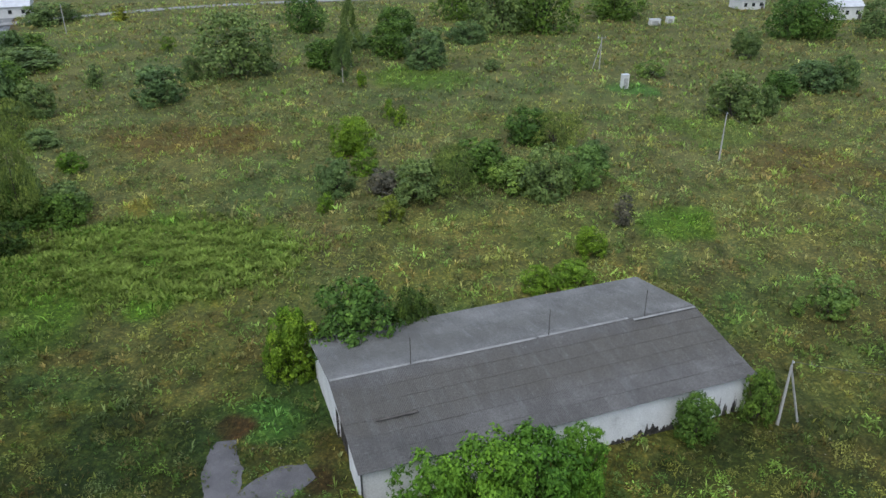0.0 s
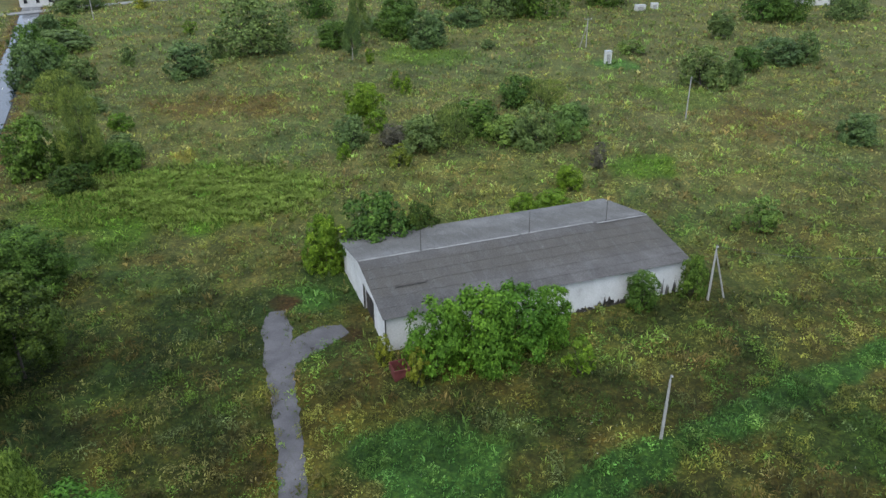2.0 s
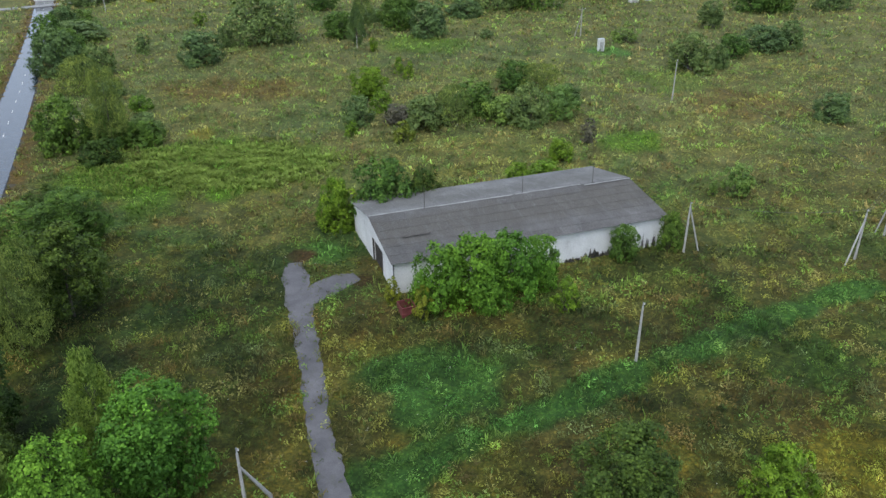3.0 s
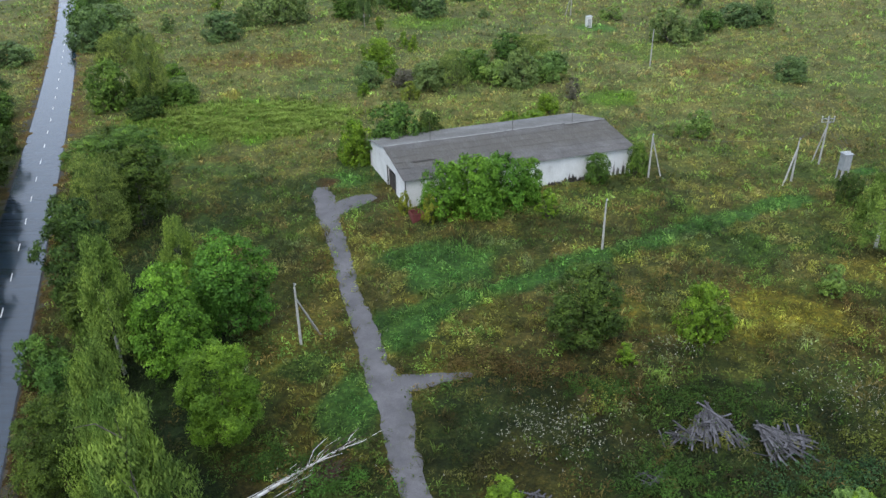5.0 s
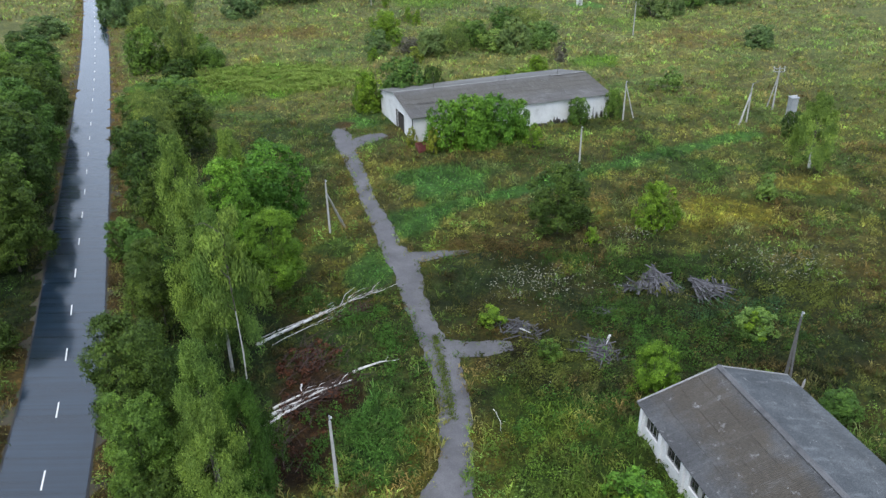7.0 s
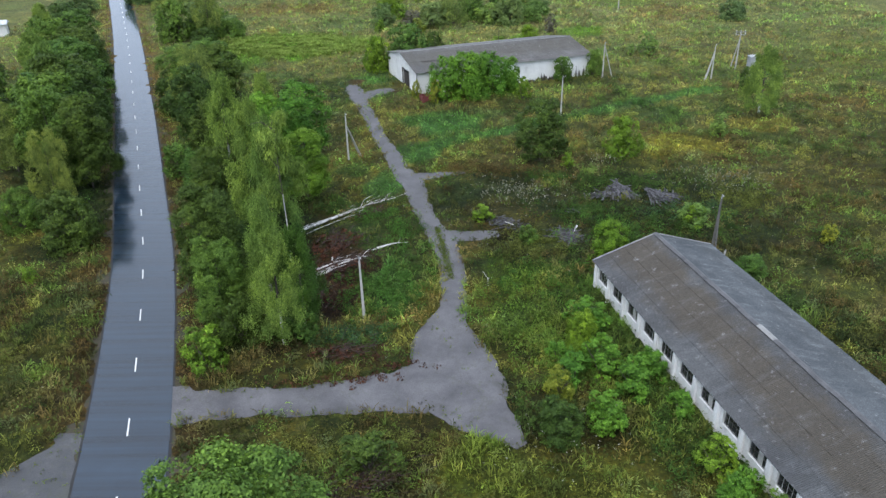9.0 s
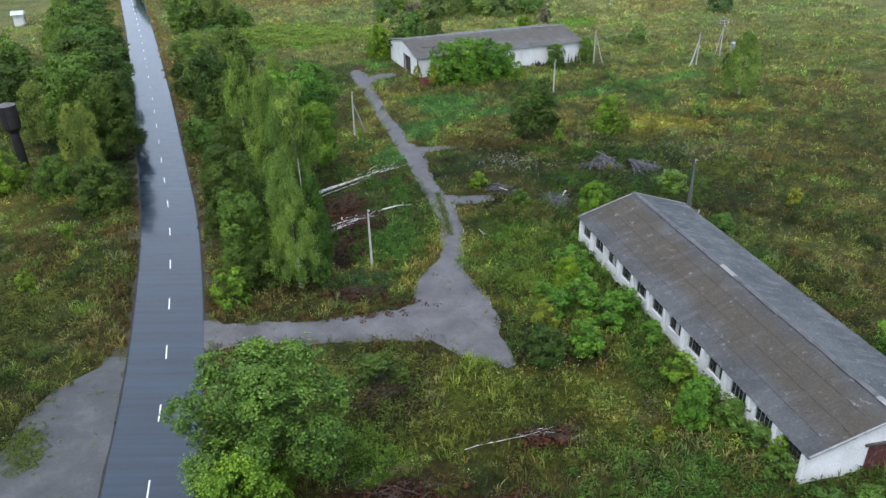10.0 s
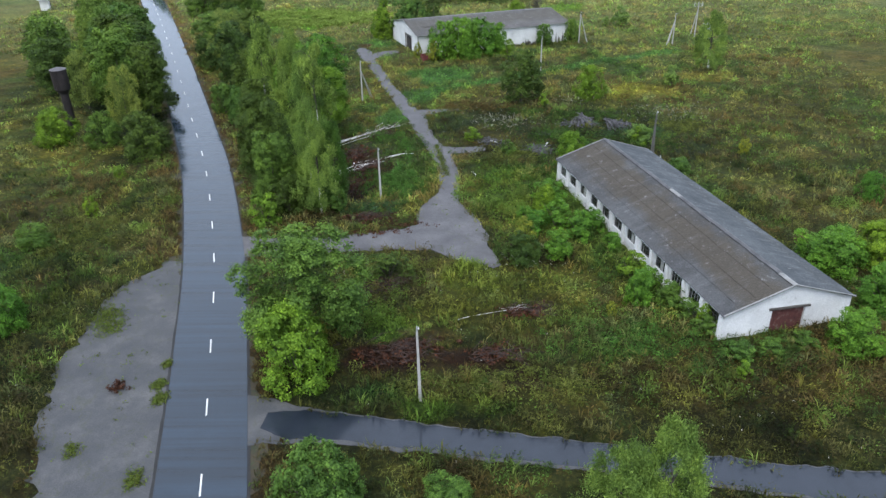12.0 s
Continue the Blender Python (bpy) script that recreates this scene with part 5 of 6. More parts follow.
PLANTS = [
    ("thicket", "sallow", -49.0, 176.7, 13.9, 9.8),
    ("bush", "sallow", -58.8, 152.2, 7.4, 6.5),
    ("bush", "sallow", -57.7, 171.0, 5.5, 2.8),
    ("thicket", "green", -41.9, 231.7, 10.1, 6.8),
    ("bush", "green", -29.1, 183.4, 6.9, 5.7),
    ("birch", "sallow", -22.8, 168.6, 11.5, 2.6),
    ("birch", "sallow", -22.6, 183.9, 17.2, 3.6),
    ("bush", "green", -13.9, 196.1, 8.7, 6.0),
    ("bush", "green", -14.0, 222.8, 8.2, 6.8),
    ("bush", "sallow", -4.1, 185.7, 9.1, 7.1),
    ("bush", "sallow", 6.5, 216.0, 5.7, 6.6),
    ("thicket", "sallow", 18.1, 231.1, 15.7, 10.5),
    ("thicket", "green", 29.2, 231.1, 16.4, 10.6),
    ("thicket", "green", 4.8, 253.9, 13.1, 8.7),
    ("shrub", "sallow", 11.6, 179.7, 2.9, 2.0),
    ("thicket", "green", 56.2, 254.3, 10.4, 10.8),
    ("shrub", "light", 48.2, 173.4, 3.8, 3.5),
    ("tree", "sallow", 77.6, 193.4, 7.9, 4.2),
    ("thicket", "green", 100.7, 222.0, 10.9, 7.8),
    ("thicket", "green", 107.4, 220.3, 11.1, 7.8),
    ("thicket", "sallow", 126.8, 223.0, 10.3, 6.8),
    ("bush", "sallow", 56.2, 141.2, 8.5, 5.4),
    ("bush", "sallow", 63.0, 141.8, 5.6, 2.4),
    ("bush", "green", 70.7, 155.4, 5.4, 4.5),
    ("bush", "sallow", 81.0, 162.4, 6.2, 6.1),
    ("bush", "sallow", 87.4, 163.0, 7.0, 4.0),
    ("shrub", "bright", 91.8, 166.9, 3.4, 1.5),
    ("bush", "bright", -15.2, 119.4, 6.4, 4.0),
    ("shrub", "bright", -12.4, 109.7, 3.9, 2.7),
    ("bush", "sallow", -15.8, 101.6, 5.3, 3.3),
    ("bush", "grey", -8.6, 102.3, 3.5, 3.0),
    ("bush", "sallow", -3.7, 99.8, 5.9, 4.2),
    ("bush", "willow", 1.3, 102.4, 6.9, 4.3),
    ("bush", "green", 5.3, 109.2, 5.7, 5.4),
    ("bush", "green", 14.5, 126.0, 5.7, 4.6),
    ("bush", "willow", 19.7, 123.9, 5.9, 4.5),
    ("bush", "light", 10.6, 103.3, 4.6, 4.0),
    ("bush", "sallow", 14.5, 100.9, 7.4, 4.5),
    ("bush", "light", 20.7, 105.6, 5.8, 4.3),
    ("bush", "sallow", 24.2, 113.3, 4.3, 2.6),
    ("shrub", "yellow", -7.3, 91.9, 3.7, 2.0),
    ("shrub", "bright", -16.3, 95.3, 3.0, 1.3),
    ("shrub", "bright", -18.2, 165.1, 3.6, 1.4),
    ("shrub", "bright", -10.3, 139.2, 4.2, 1.3),
    ("shrub", "bright", -7.9, 135.5, 4.1, 1.3),
    ("bush", "bright", 18.0, 81.9, 3.6, 2.3),
    ("shrub", "grey", 23.8, 90.4, 4.3, 1.7),
    ("shrub", "light", 40.8, 67.4, 4.7, 2.4),
    ("shrub", "light", 37.7, 68.0, 2.1, 0.9),
    ("shrub", "sallow", -77.7, 165.9, 4.8, 2.5),
    ("shrub", "yellow", -105.7, 252.5, 3.9, 3.5),
    ("shrub", "bright", -73.9, 203.9, 3.8, 2.3),
    ("bush", "bright", -14.3, 58.6, 6.5, 2.3),
    ("bush", "bright", 10.5, 72.8, 3.0, 2.2),
    ("bush", "bright", 14.6, 74.3, 2.9, 2.9),
    ("shrub", "yellow", -2.7, 35.3, 4.2, 1.1),
    ("shrub", "yellow", -6.0, 38.5, 3.2, 1.0),
    ("tree", "dark", 11.7, 8.2, 8.5, 3.7),
    ("bush", "bright", 23.1, 9.8, 5.2, 2.6),
    ("shrub", "bright", 15.1, 5.3, 2.1, 1.0),
    ("bush", "dark", 51.7, 39.8, 4.2, 1.9),
    ("shrub", "light", 38.7, 16.6, 3.6, 1.7),
    ("bush", "sallow", 70.8, 102.9, 4.9, 4.3),
    ("bush", "green", -63.3, 88.3, 9.0, 4.7),
    ("bush", "sallow", -88.1, 140.9, 10.5, 6.1),
    ("bush", "sallow", -79.9, 141.8, 6.8, 4.7),
    ("tree", "willow", -55.6, 89.7, 13.7, 3.3),
    ("bush", "green", -50.7, 90.8, 4.5, 3.2),
    ("bush", "green", -57.4, 91.5, 6.1, 4.1),
    ("shrub", "bright", -20.8, -37.8, 3.8, 2.2),
    ("tree", "dark", -36.7, 15.2, 11.9, 3.9),
    ("bush", "green", -35.6, 3.5, 4.7, 2.5),
    ("tree", "green", -45.0, 52.0, 8.0, 4.2),
    ("bush", "dark", -51.0, 58.0, 5.6, 3.6),
    ("bush", "bright", -13.0, -64.9, 6.3, 3.7),
    ("birch", "light", 8.2, -82.3, 9.0, 3.4),
    ("birch", "light", 10.9, -81.8, 10.2, 3.4),
    ("bush", "green", -9.3, -78.9, 5.3, 3.0),
    ("bush", "green", -1.5, -79.3, 3.2, 2.2),
    ("bush", "bright", -56.3, -10.3, 5.2, 2.9),
    ("bush", "green", -44.4, -42.1, 2.6, 2.2),
    ("bush", "fresh", -39.5, -57.8, 4.3, 2.3),
    ("shrub", "bright", -41.2, -35.1, 2.6, 0.9),
    ("shrub", "bright", -42.3, -23.6, 2.0, 0.9),
    ("bush", "sallow", -102.1, 125.9, 5.4, 6.0),
    ("bush", "green", -82.7, 80.7, 4.2, 5.2),
    ("bush", "dark", -71.0, 64.1, 3.9, 2.3),
    ("shrub", "light", 26.1, -13.3, 3.0, 1.8),
    ("bush", "fresh", 36.0, -48.8, 4.2, 3.5),
    ("bush", "bright", 41.0, -48.1, 4.3, 2.9),
    ("bush", "fresh", 31.8, -62.4, 3.7, 2.6),
    ("bush", "fresh", 37.6, -56.3, 4.5, 2.9),
    ("bush", "dark", 6.5, -46.9, 3.2, 2.0),
    ("shrub", "yellow", 7.2, -42.4, 2.9, 1.3),
    ("shrub", "bright", 20.8, -58.7, 2.6, 0.8),
    ("bush", "fresh", 48.0, -33.2, 3.6, 1.5),
    ("shrub", "yellow", 39.3, -17.3, 2.2, 1.0),
    ("bush", "green", 28.5, -24.1, 2.1, 1.8),
    ("shrub", "green", 7.5, -16.2, 2.0, 1.1),
    ("shrub", "bright", 3.0, -10.7, 1.9, 1.4),
    ("shrub", "bright", 26.3, -13.2, 2.7, 1.5),
    ("shrub", "yellow", 13.2, -56.7, 1.5, 0.5),
    ("shrub", "bright", 21.7, -65.6, 1.5, 0.7),
    ("shrub", "dark", -6.7, -49.6, 2.6, 2.2),
    ("shrub", "fresh", 10.9, -33.4, 3.2, 2.2),
    ("bush", "bright", 10.0, -35.7, 3.5, 1.6),
    ("shrub", "fresh", 8.5, -40.5, 2.7, 1.7),
    ("shrub", "fresh", 13.0, -41.8, 3.2, 1.9),
    ("shrub", "fresh", 10.1, -45.9, 3.0, 1.9),
    ("shrub", "fresh", 11.0, -39.5, 3.5, 2.1),
    ("shrub", "fresh", 14.9, -39.9, 2.6, 1.4),
    ("shrub", "fresh", 7.8, -37.9, 2.1, 1.2),
    ("shrub", "fresh", 15.9, -44.3, 1.9, 1.3),
    ("shrub", "bright", 16.6, -50.2, 2.7, 1.6),
    ("shrub", "fresh", 17.3, -52.9, 2.7, 1.3),
    ("shrub", "green", 19.0, -54.8, 1.9, 1.3),
    ("shrub", "green", 20.2, -57.1, 1.7, 1.5),
    ("shrub", "fresh", 15.7, -55.4, 3.6, 1.1),
    ("shrub", "yellow", 13.3, -56.8, 1.4, 0.4),
    ("shrub", "green", 20.7, -59.7, 1.9, 1.4),
    ("shrub", "green", 22.5, -63.0, 1.5, 1.5),
    ("shrub", "green", 25.0, -62.4, 1.3, 1.2),
    ("shrub", "green", 28.1, -61.6, 1.3, 1.3),
    ("shrub", "green", 18.8, -54.8, 2.2, 1.6),
    ("shrub", "fresh", 16.3, -54.2, 3.1, 1.7),
    ("bush", "sallow", -102.1, 182.1, 5.2, 9.5),
    ("bush", "green", -92.7, 157.5, 7.8, 5.6),
    ("bush", "willow", -76.4, 126.0, 7.4, 5.7),
    ("bush", "sallow", -69.8, 123.8, 2.8, 4.0),
    ("bush", "sallow", -58.7, 95.6, 6.2, 5.3),
    ("bush", "sallow", -52.0, 95.0, 4.4, 3.6),
    ("shrub", "bright", -58.6, 110.9, 3.6, 2.6),
    ("bush", "sallow", -126.7, 247.6, 6.4, 9.5),
    ("bush", "dark", -54.6, 82.1, 4.0, 3.2),
    ("thicket", "sallow", -14.5, 231.7, 6.9, 7.1),
    ("bush", "sallow", -22.3, 206.1, 4.1, 4.8),
    ("bush", "sallow", -107.5, 187.5, 8.3, 4.6),
    ("bush", "green", -98.4, 159.6, 10.4, 4.9),
    ("bush", "green", -106.2, 193.4, 6.3, 6.7),
    ("tree", "green", -73.1, 26.2, 11.7, 5.1),
    ("tree", "willow", -58.6, 6.4, 9.6, 3.3),
    ("tree", "green", -53.8, 7.1, 12.0, 4.7),
    # against the barn
    ("bush", "green", -8.4, 58.9, 8.6, 5.0),
    ("bush", "bright", -14.0, 57.5, 6.0, 2.8),
    ("bush", "dark", -3.0, 61.6, 6.8, 2.8),
    ("bush", "green", 20.6, 48.2, 4.4, 2.2),
    ("bush", "green", 26.6, 50.6, 5.0, 1.7),
    ("bush", "fresh", -0.9, 37.6, 7.2, 3.3),
    ("bush", "fresh", 3.0, 38.9, 7.7, 3.8),
    ("bush", "fresh", 6.7, 40.2, 7.2, 3.5),
    ("bush", "fresh", 4.6, 37.7, 6.0, 2.8),
    ("shrub", "bright", 12.2, 36.6, 3.9, 1.6),
    ("bush", "fresh", 10.0, 42.2, 6.0, 2.7),
    # the belt of trees between road and path
    ("tree", "dark", -22.9, -27.0, 11.4, 3.4),
    ("tree", "green", -21.0, -31.8, 8.8, 2.9),
    ("birch", "light", -15.2, -34.9, 11.5, 3.0),
    ("birch", "light", -16.9, -30.4, 12.4, 2.9),
    ("birch", "green", -13.8, -32.2, 10.6, 2.5),
    ("birch", "light", -19.2, -17.4, 15.4, 3.2),
    ("birch", "light", -21.5, -14.0, 16.2, 3.6),
    ("bush", "dark", -25.0, -19.5, 5.2, 2.8),
    ("tree", "bright", -17.9, -4.6, 9.2, 3.2),
    ("tree", "fresh", -24.2, 4.2, 11.0, 3.4),
    ("tree", "fresh", -20.7, 10.6, 10.6, 4.2),
    ("birch", "light", -29.4, 4.6, 14.2, 3.4),
    ("tree", "dark", -26.8, -11.0, 9.4, 2.9),
    ("bush", "green", -31.6, -1.0, 5.6, 2.6),
    ("tree", "dark", -32.6, 9.5, 8.8, 3.2),
    ("birch", "light", -26.4, 14.2, 11.4, 3.2),
    ("tree", "willow", -41.0, 30.0, 11.5, 4.2),
    ("bush", "dark", -45.6, 31.5, 6.0, 2.8),
    ("tree", "green", -48.6, 47.5, 8.0, 4.4),
    ("tree", "dark", -38.9, 36.4, 10.4, 4.4),
    ("bush", "dark", -19.0, -34.0, 4.5, 2.6),
    ("bush", "dark", -21.5, -20.0, 4.5, 2.6),
    ("bush", "green", -14.5, -33.6, 3.6, 2.2),
    ("tree", "green", -12.9, -60.0, 10.6, 5.1),
    # the belt on the far side of the road
    ("tree", "dark", -46.4, 1.0, 11.8, 4.0),
    ("tree", "green", -50.6, 2.5, 13.0, 4.0),
    ("tree", "willow", -47.2, -6.6, 10.4, 2.4),
    ("bush", "dark", -41.8, -15.6, 6.0, 3.7),
    ("tree", "green", -53.2, 8.5, 13.0, 4.9),
    ("tree", "green", -57.0, 13.0, 11.5, 4.9),
    ("tree", "dark", -58.8, 23.5, 12.0, 5.0),
    ("birch", "light", -62.5, 27.0, 13.5, 4.4),
    ("tree", "green", -64.0, 38.0, 11.5, 5.0),
    ("birch", "light", -69.5, 37.5, 13.0, 4.4),
    ("tree", "dark", -69.2, 52.0, 10.5, 5.2),
    ("tree", "green", -74.5, 54.0, 12.0, 5.2),
    ("tree", "green", -77.0, 70.0, 10.5, 5.2),
    ("birch", "light", -82.5, 68.0, 12.5, 4.4),
    ("tree", "dark", -86.0, 86.0, 9.5, 5.2),
    ("tree", "dark", -67.0, 16.0, 9.5, 4.6),
    ("tree", "dark", -77.0, 34.0, 9.0, 4.9),
    ("bush", "green", -49.0, -11.5, 5.0, 2.4),
    ("tree", "dark", -53.0, 18.0, 11.5, 3.9),
    ("tree", "green", -59.5, 32.0, 12.0, 4.3),
    ("tree", "dark", -65.0, 46.0, 11.5, 4.3),
    # single trees
    ("birch", "light", 48.6, 26.8, 11.0, 4.2),
    ("bush", "bright", 15.2, -21.3, 4.6, 2.2),
]
for spec in PLANTS:
    plant(*spec)


def slim_birch(x, y, h, r):
    """A tall thin birch, bare below, its few boughs hanging on one side."""
    rng = np.random.default_rng(77)
    ob = tagged(new("birch_tree"), "slim birch with a long bare white trunk and sparse crown", "tree")
    ob.matrix_world = pose(x, y, 0, 0, 0, 0)
    pts = [(0, 0, -0.1), (0.1, 0.0, h * 0.25), (0.0, 0.1, h * 0.5), (-0.15, 0.2, h * 0.75), (-0.3, 0.4, h)]
    part("trunk", tube(bmesh.new(), pts[:3], [0.075, 0.06, 0.045], 8), BIRCH, ob, "white birch trunk")
    part("leader", tube(bmesh.new(), pts[2:], [0.045, 0.025, 0.01], 6), BARK, ob, "thin brown top shoot")
    for k in range(8):
        z, a, q = h * (0.5 + 0.06 * k), 1.6 + 1.6 * rng.random(), r * (0.6 + 0.4 * rng.random())
        part("bough", tube(bmesh.new(), [(0, 0.1, z), (math.cos(a) * q * 0.5, math.sin(a) * q * 0.5, z + 0.9), (math.cos(a) * q, math.sin(a) * q, z + 0.5)], [0.04, 0.03, 0.01], 5), BARK, ob)
    n = 40
    a, q, z = rng.uniform(0.9, 4.2, n), r * np.sqrt(rng.random(n)), rng.uniform(0.45, 1.0, n)
    cs = np.stack([np.cos(a) * q * (1.25 - z) * 1.6, np.sin(a) * q * (1.25 - z) * 1.6 + 0.5, z * h], 1)
    part("crown", leaf_cloud("crown", cs, rng.uniform(0.5, 1.0, n), np.full(n, 330), 0.32, rng, LEAVES["light"], 0.6, 0.85, 0.45), LEAVES["light"], ob)
    return ob


slim_birch(-17.2, -20.3, 15.5, 2.6)

# ---------------------------------------------------------------- felled birches, brushwood and board piles
GREY_BOARD = speckled("weathered_grey_board", [(0.3, (0.026, 0.025, 0.028)), (0.7, (0.105, 0.102, 0.108))], 1.3, 10.0, 0.9, 0.008, per_object=0.6)
TWIG = speckled("brown_dead_twigs", [(0.3, (0.034, 0.021, 0.018)), (0.7, (0.085, 0.055, 0.045))], 1.5, 10.0, 0.95, 0.01)
LEAVES["dead"] = leafy("dead_brown_leaves", (0.036, 0.016, 0.011), (0.084, 0.036, 0.023), 0.2, 0.15)


def felled_birch(x0, y0, x1, y1, r0, seed, bushy=1.0, label="felled white birch trunk lying with its bare branches"):
    rng = np.random.default_rng(seed)
    ob = tagged(new("felled_birch"), label, "log", "felled birches")
    ob.matrix_world = pose(x0, y0, 0, 0, 0, math.degrees(math.atan2(y1 - y0, x1 - x0)))
    L = math.hypot(x1 - x0, y1 - y0)
    line = lambda s: Vector((s * L, 0.09 * math.sin(s * 5 + seed) + 0.05 * math.sin(s * 13), 0.25 + 0.2 * math.sin(s * 3)))
    part("trunk", tube(bmesh.new(), [line(k / 7) for k in range(8)], [r0 * (1 - 0.82 * k / 7) for k in range(8)], 8), FALLEN_BIRCH, ob)
    for k in range(int(9 * bushy)):
        s = 0.3 + 0.65 * math.sqrt(rng.random())
        o, a = line(s), rng.choice([-1, 1]) * (0.12 + 0.45 * rng.random())
        q = L * (0.08 + 0.22 * rng.random() ** 2)
        mid = o + Vector((math.cos(a) * q * 0.5, math.sin(a) * q * 0.5, 0.15 + 0.3 * rng.random()))
        tip = o + Vector((math.cos(a * 0.7) * q, math.sin(a * 0.7) * q, 0.1 + 0.5 * rng.random()))
        part("branch", tube(bmesh.new(), [o, mid, tip], [r0 * 0.3, r0 * 0.17, 0.012], 5), FALLEN_BIRCH if rng.random() < 0.6 else TWIG, ob)
    return ob


felled_birch(-17.9, -13.9, -8.0, -4.4, 0.19, 1, 2.6)
felled_birch(-17.8, -12.8, -9.5, -6.0, 0.05, 2)
felled_birch(-16.5, -13.9, -10.6, -8.0, 0.045, 8)
felled_birch(-15.2, -24.8, -12.6, -22.4, 0.17, 3, 0.4)
felled_birch(-14.9, -23.4, -9.0, -19.1, 0.18, 4, 0.6)
felled_birch(-14.8, -22.5, -10.4, -19.6, 0.12, 5, 0.5)
felled_birch(-14.4, -23.9, -10.8, -20.6, 0.11, 14, 0.4)
felled_birch(-9.0, -18.0, -5.2, -16.2, 0.13, 6, 0.3)
felled_birch(-0.2, -57.4, 6.2, -55.6, 0.032, 7, 1.6, "thin felled birch with pale branches in brown litter")
felled_birch(-13.0, -19.5, -12.6, -21.8, 0.08, 10, 0.3, "short leaning birch stick among dead brushwood")
felled_birch(2.4, -23.0, 2.9, -26.0, 0.03, 12, 0.5, "pale broken branch in the grass")


def brush_pile(x, y, a, b, turn, seed, count, leaves=500):
    """Tangled dead twigs and brown leaves."""
    rng = np.random.default_rng(seed)
    ob = tagged(new("brushwood_pile"), "tangled heap of dead brown branches and leaves", "brushwood", kind="stuff")
    ob.matrix_world = pose(x, y, 0, 0, 0, turn)
    bm = bmesh.new()
    for k in range(count):
        px, py = rng.normal(0, a * 0.45), rng.normal(0, b * 0.45)
        ang, q = rng.normal(0, 0.5), 0.6 + 1.6 * rng.random()
        z = 0.1 + 0.5 * rng.random()
        tube(bm, [(px, py, z), (px + math.cos(ang) * q * 0.5, py + math.sin(ang) * q * 0.5, z + rng.normal(0.1, 0.12)), (px + math.cos(ang) * q, py + math.sin(ang) * q, z + rng.normal(0, 0.2))], [0.035, 0.025, 0.01], 4)
    part("twigs", bm, TWIG, ob)
    cs = np.stack([rng.normal(0, a * 0.45, 40), rng.normal(0, b * 0.45, 40), 0.15 + 0.3 * rng.random(40)], 1)
    part("dead_leaves", leaf_cloud("dead_leaves", cs, np.full(40, 0.5), np.full(40, leaves // 40), 0.22, rng, LEAVES["dead"], 0, 0.5), LEAVES["dead"], ob)
    return ob


brush_pile(-12.0, -21.3, 4.6, 1.3, 38, 1, 140, 700)
brush_pile(-14.4, -27.0, 2.6, 3.2, 80, 2, 90, 600)
brush_pile(-13.0, -16.2, 3.6, 2.6, 60, 3, 120, 1600)
brush_pile(-10.6, -8.8, 2.4, 1.0, 40, 9, 50, 500)
brush_pile(-10.0, -36.2, 3.0, 1.2, 15, 4, 50, 700)
brush_pile(-5.2, -62.0, 3.6, 1.8, 5, 5, 90, 900)
brush_pile(2.6, -62.4, 2.4, 1.3, 3, 6, 60, 500)
brush_pile(5.8, -56.0, 3.0, 1.2, 10, 7, 60, 700)
brush_pile(-7.5, -51.2, 3.0, 2.2, 20, 8, 120, 300)


def board_pile(x, y, spread, turn, seed, count):
    """Collapsed grey boards lying across one another, each a piece."""
    rng = np.random.default_rng(seed)
    ob = tagged(new("board_pile"), "collapsed pile of weathered grey boards in the weeds", "timber pile", "grey board piles")
    ob.matrix_world = pose(x, y, 0, 0, 0, turn)
    meshes = []
    for w, l in ((0.1, 1.4), (0.08, 0.9), (0.12, 1.9)):
        bm = new_box((l, w, 0.045), (0, 0, 0), None, 0.008)
        me = bpy.data.meshes.new("board")
        bm.to_mesh(me)
        bm.free()
        me.materials.append(GREY_BOARD)
        meshes.append(me)
    for k in range(count):
        px, py = rng.normal(0, spread * 0.5), rng.normal(0, spread * 0.33)
        lift = 0.34 * math.exp(-(px / spread) ** 2 * 2)
        part("board", meshes[k % 3], GREY_BOARD, ob, "", pose(px, py, 0.15 + lift * rng.random(), rng.normal(0, 6), rng.normal(0, 7), rng.choice([20, 70, -50]) + rng.normal(0, 28)))
    return ob




def board_fan(x, y, first, last, reach, seed, count):
    """Boards of a fallen roof, spread like a fan from one high point."""
    rng = np.random.default_rng(seed)
    ob = tagged(new("board_pile"), "fallen roof of grey boards fanned out in the weeds", "timber pile", "grey board piles")
    ob.matrix_world = pose(x, y, 0, 0, 0, 0)
    meshes = []
    for w, l in ((0.13, 2.4), (0.10, 1.6), (0.16, 3.0)):
        bm = new_box((l, w, 0.05), (0, 0, 0), None, 0.008)
        me = bpy.data.meshes.new("board")
        bm.to_mesh(me)
        bm.free()
        me.materials.append(GREY_BOARD)
        meshes.append(me)
    for k in range(count):
        a, q = rng.uniform(first, last), reach * rng.uniform(0.2, 0.95)
        cross = 90 if rng.random() < 0.12 else 0
        part("board", meshes[k % 3], GREY_BOARD, ob, "", pose(q * math.cos(radians(a)), q * math.sin(radians(a)), 0.75 - 0.5 * q / reach + rng.uniform(0, 0.14), rng.normal(0, 5), 7 + rng.normal(0, 4), a + cross + rng.normal(0, 9)))
    return ob


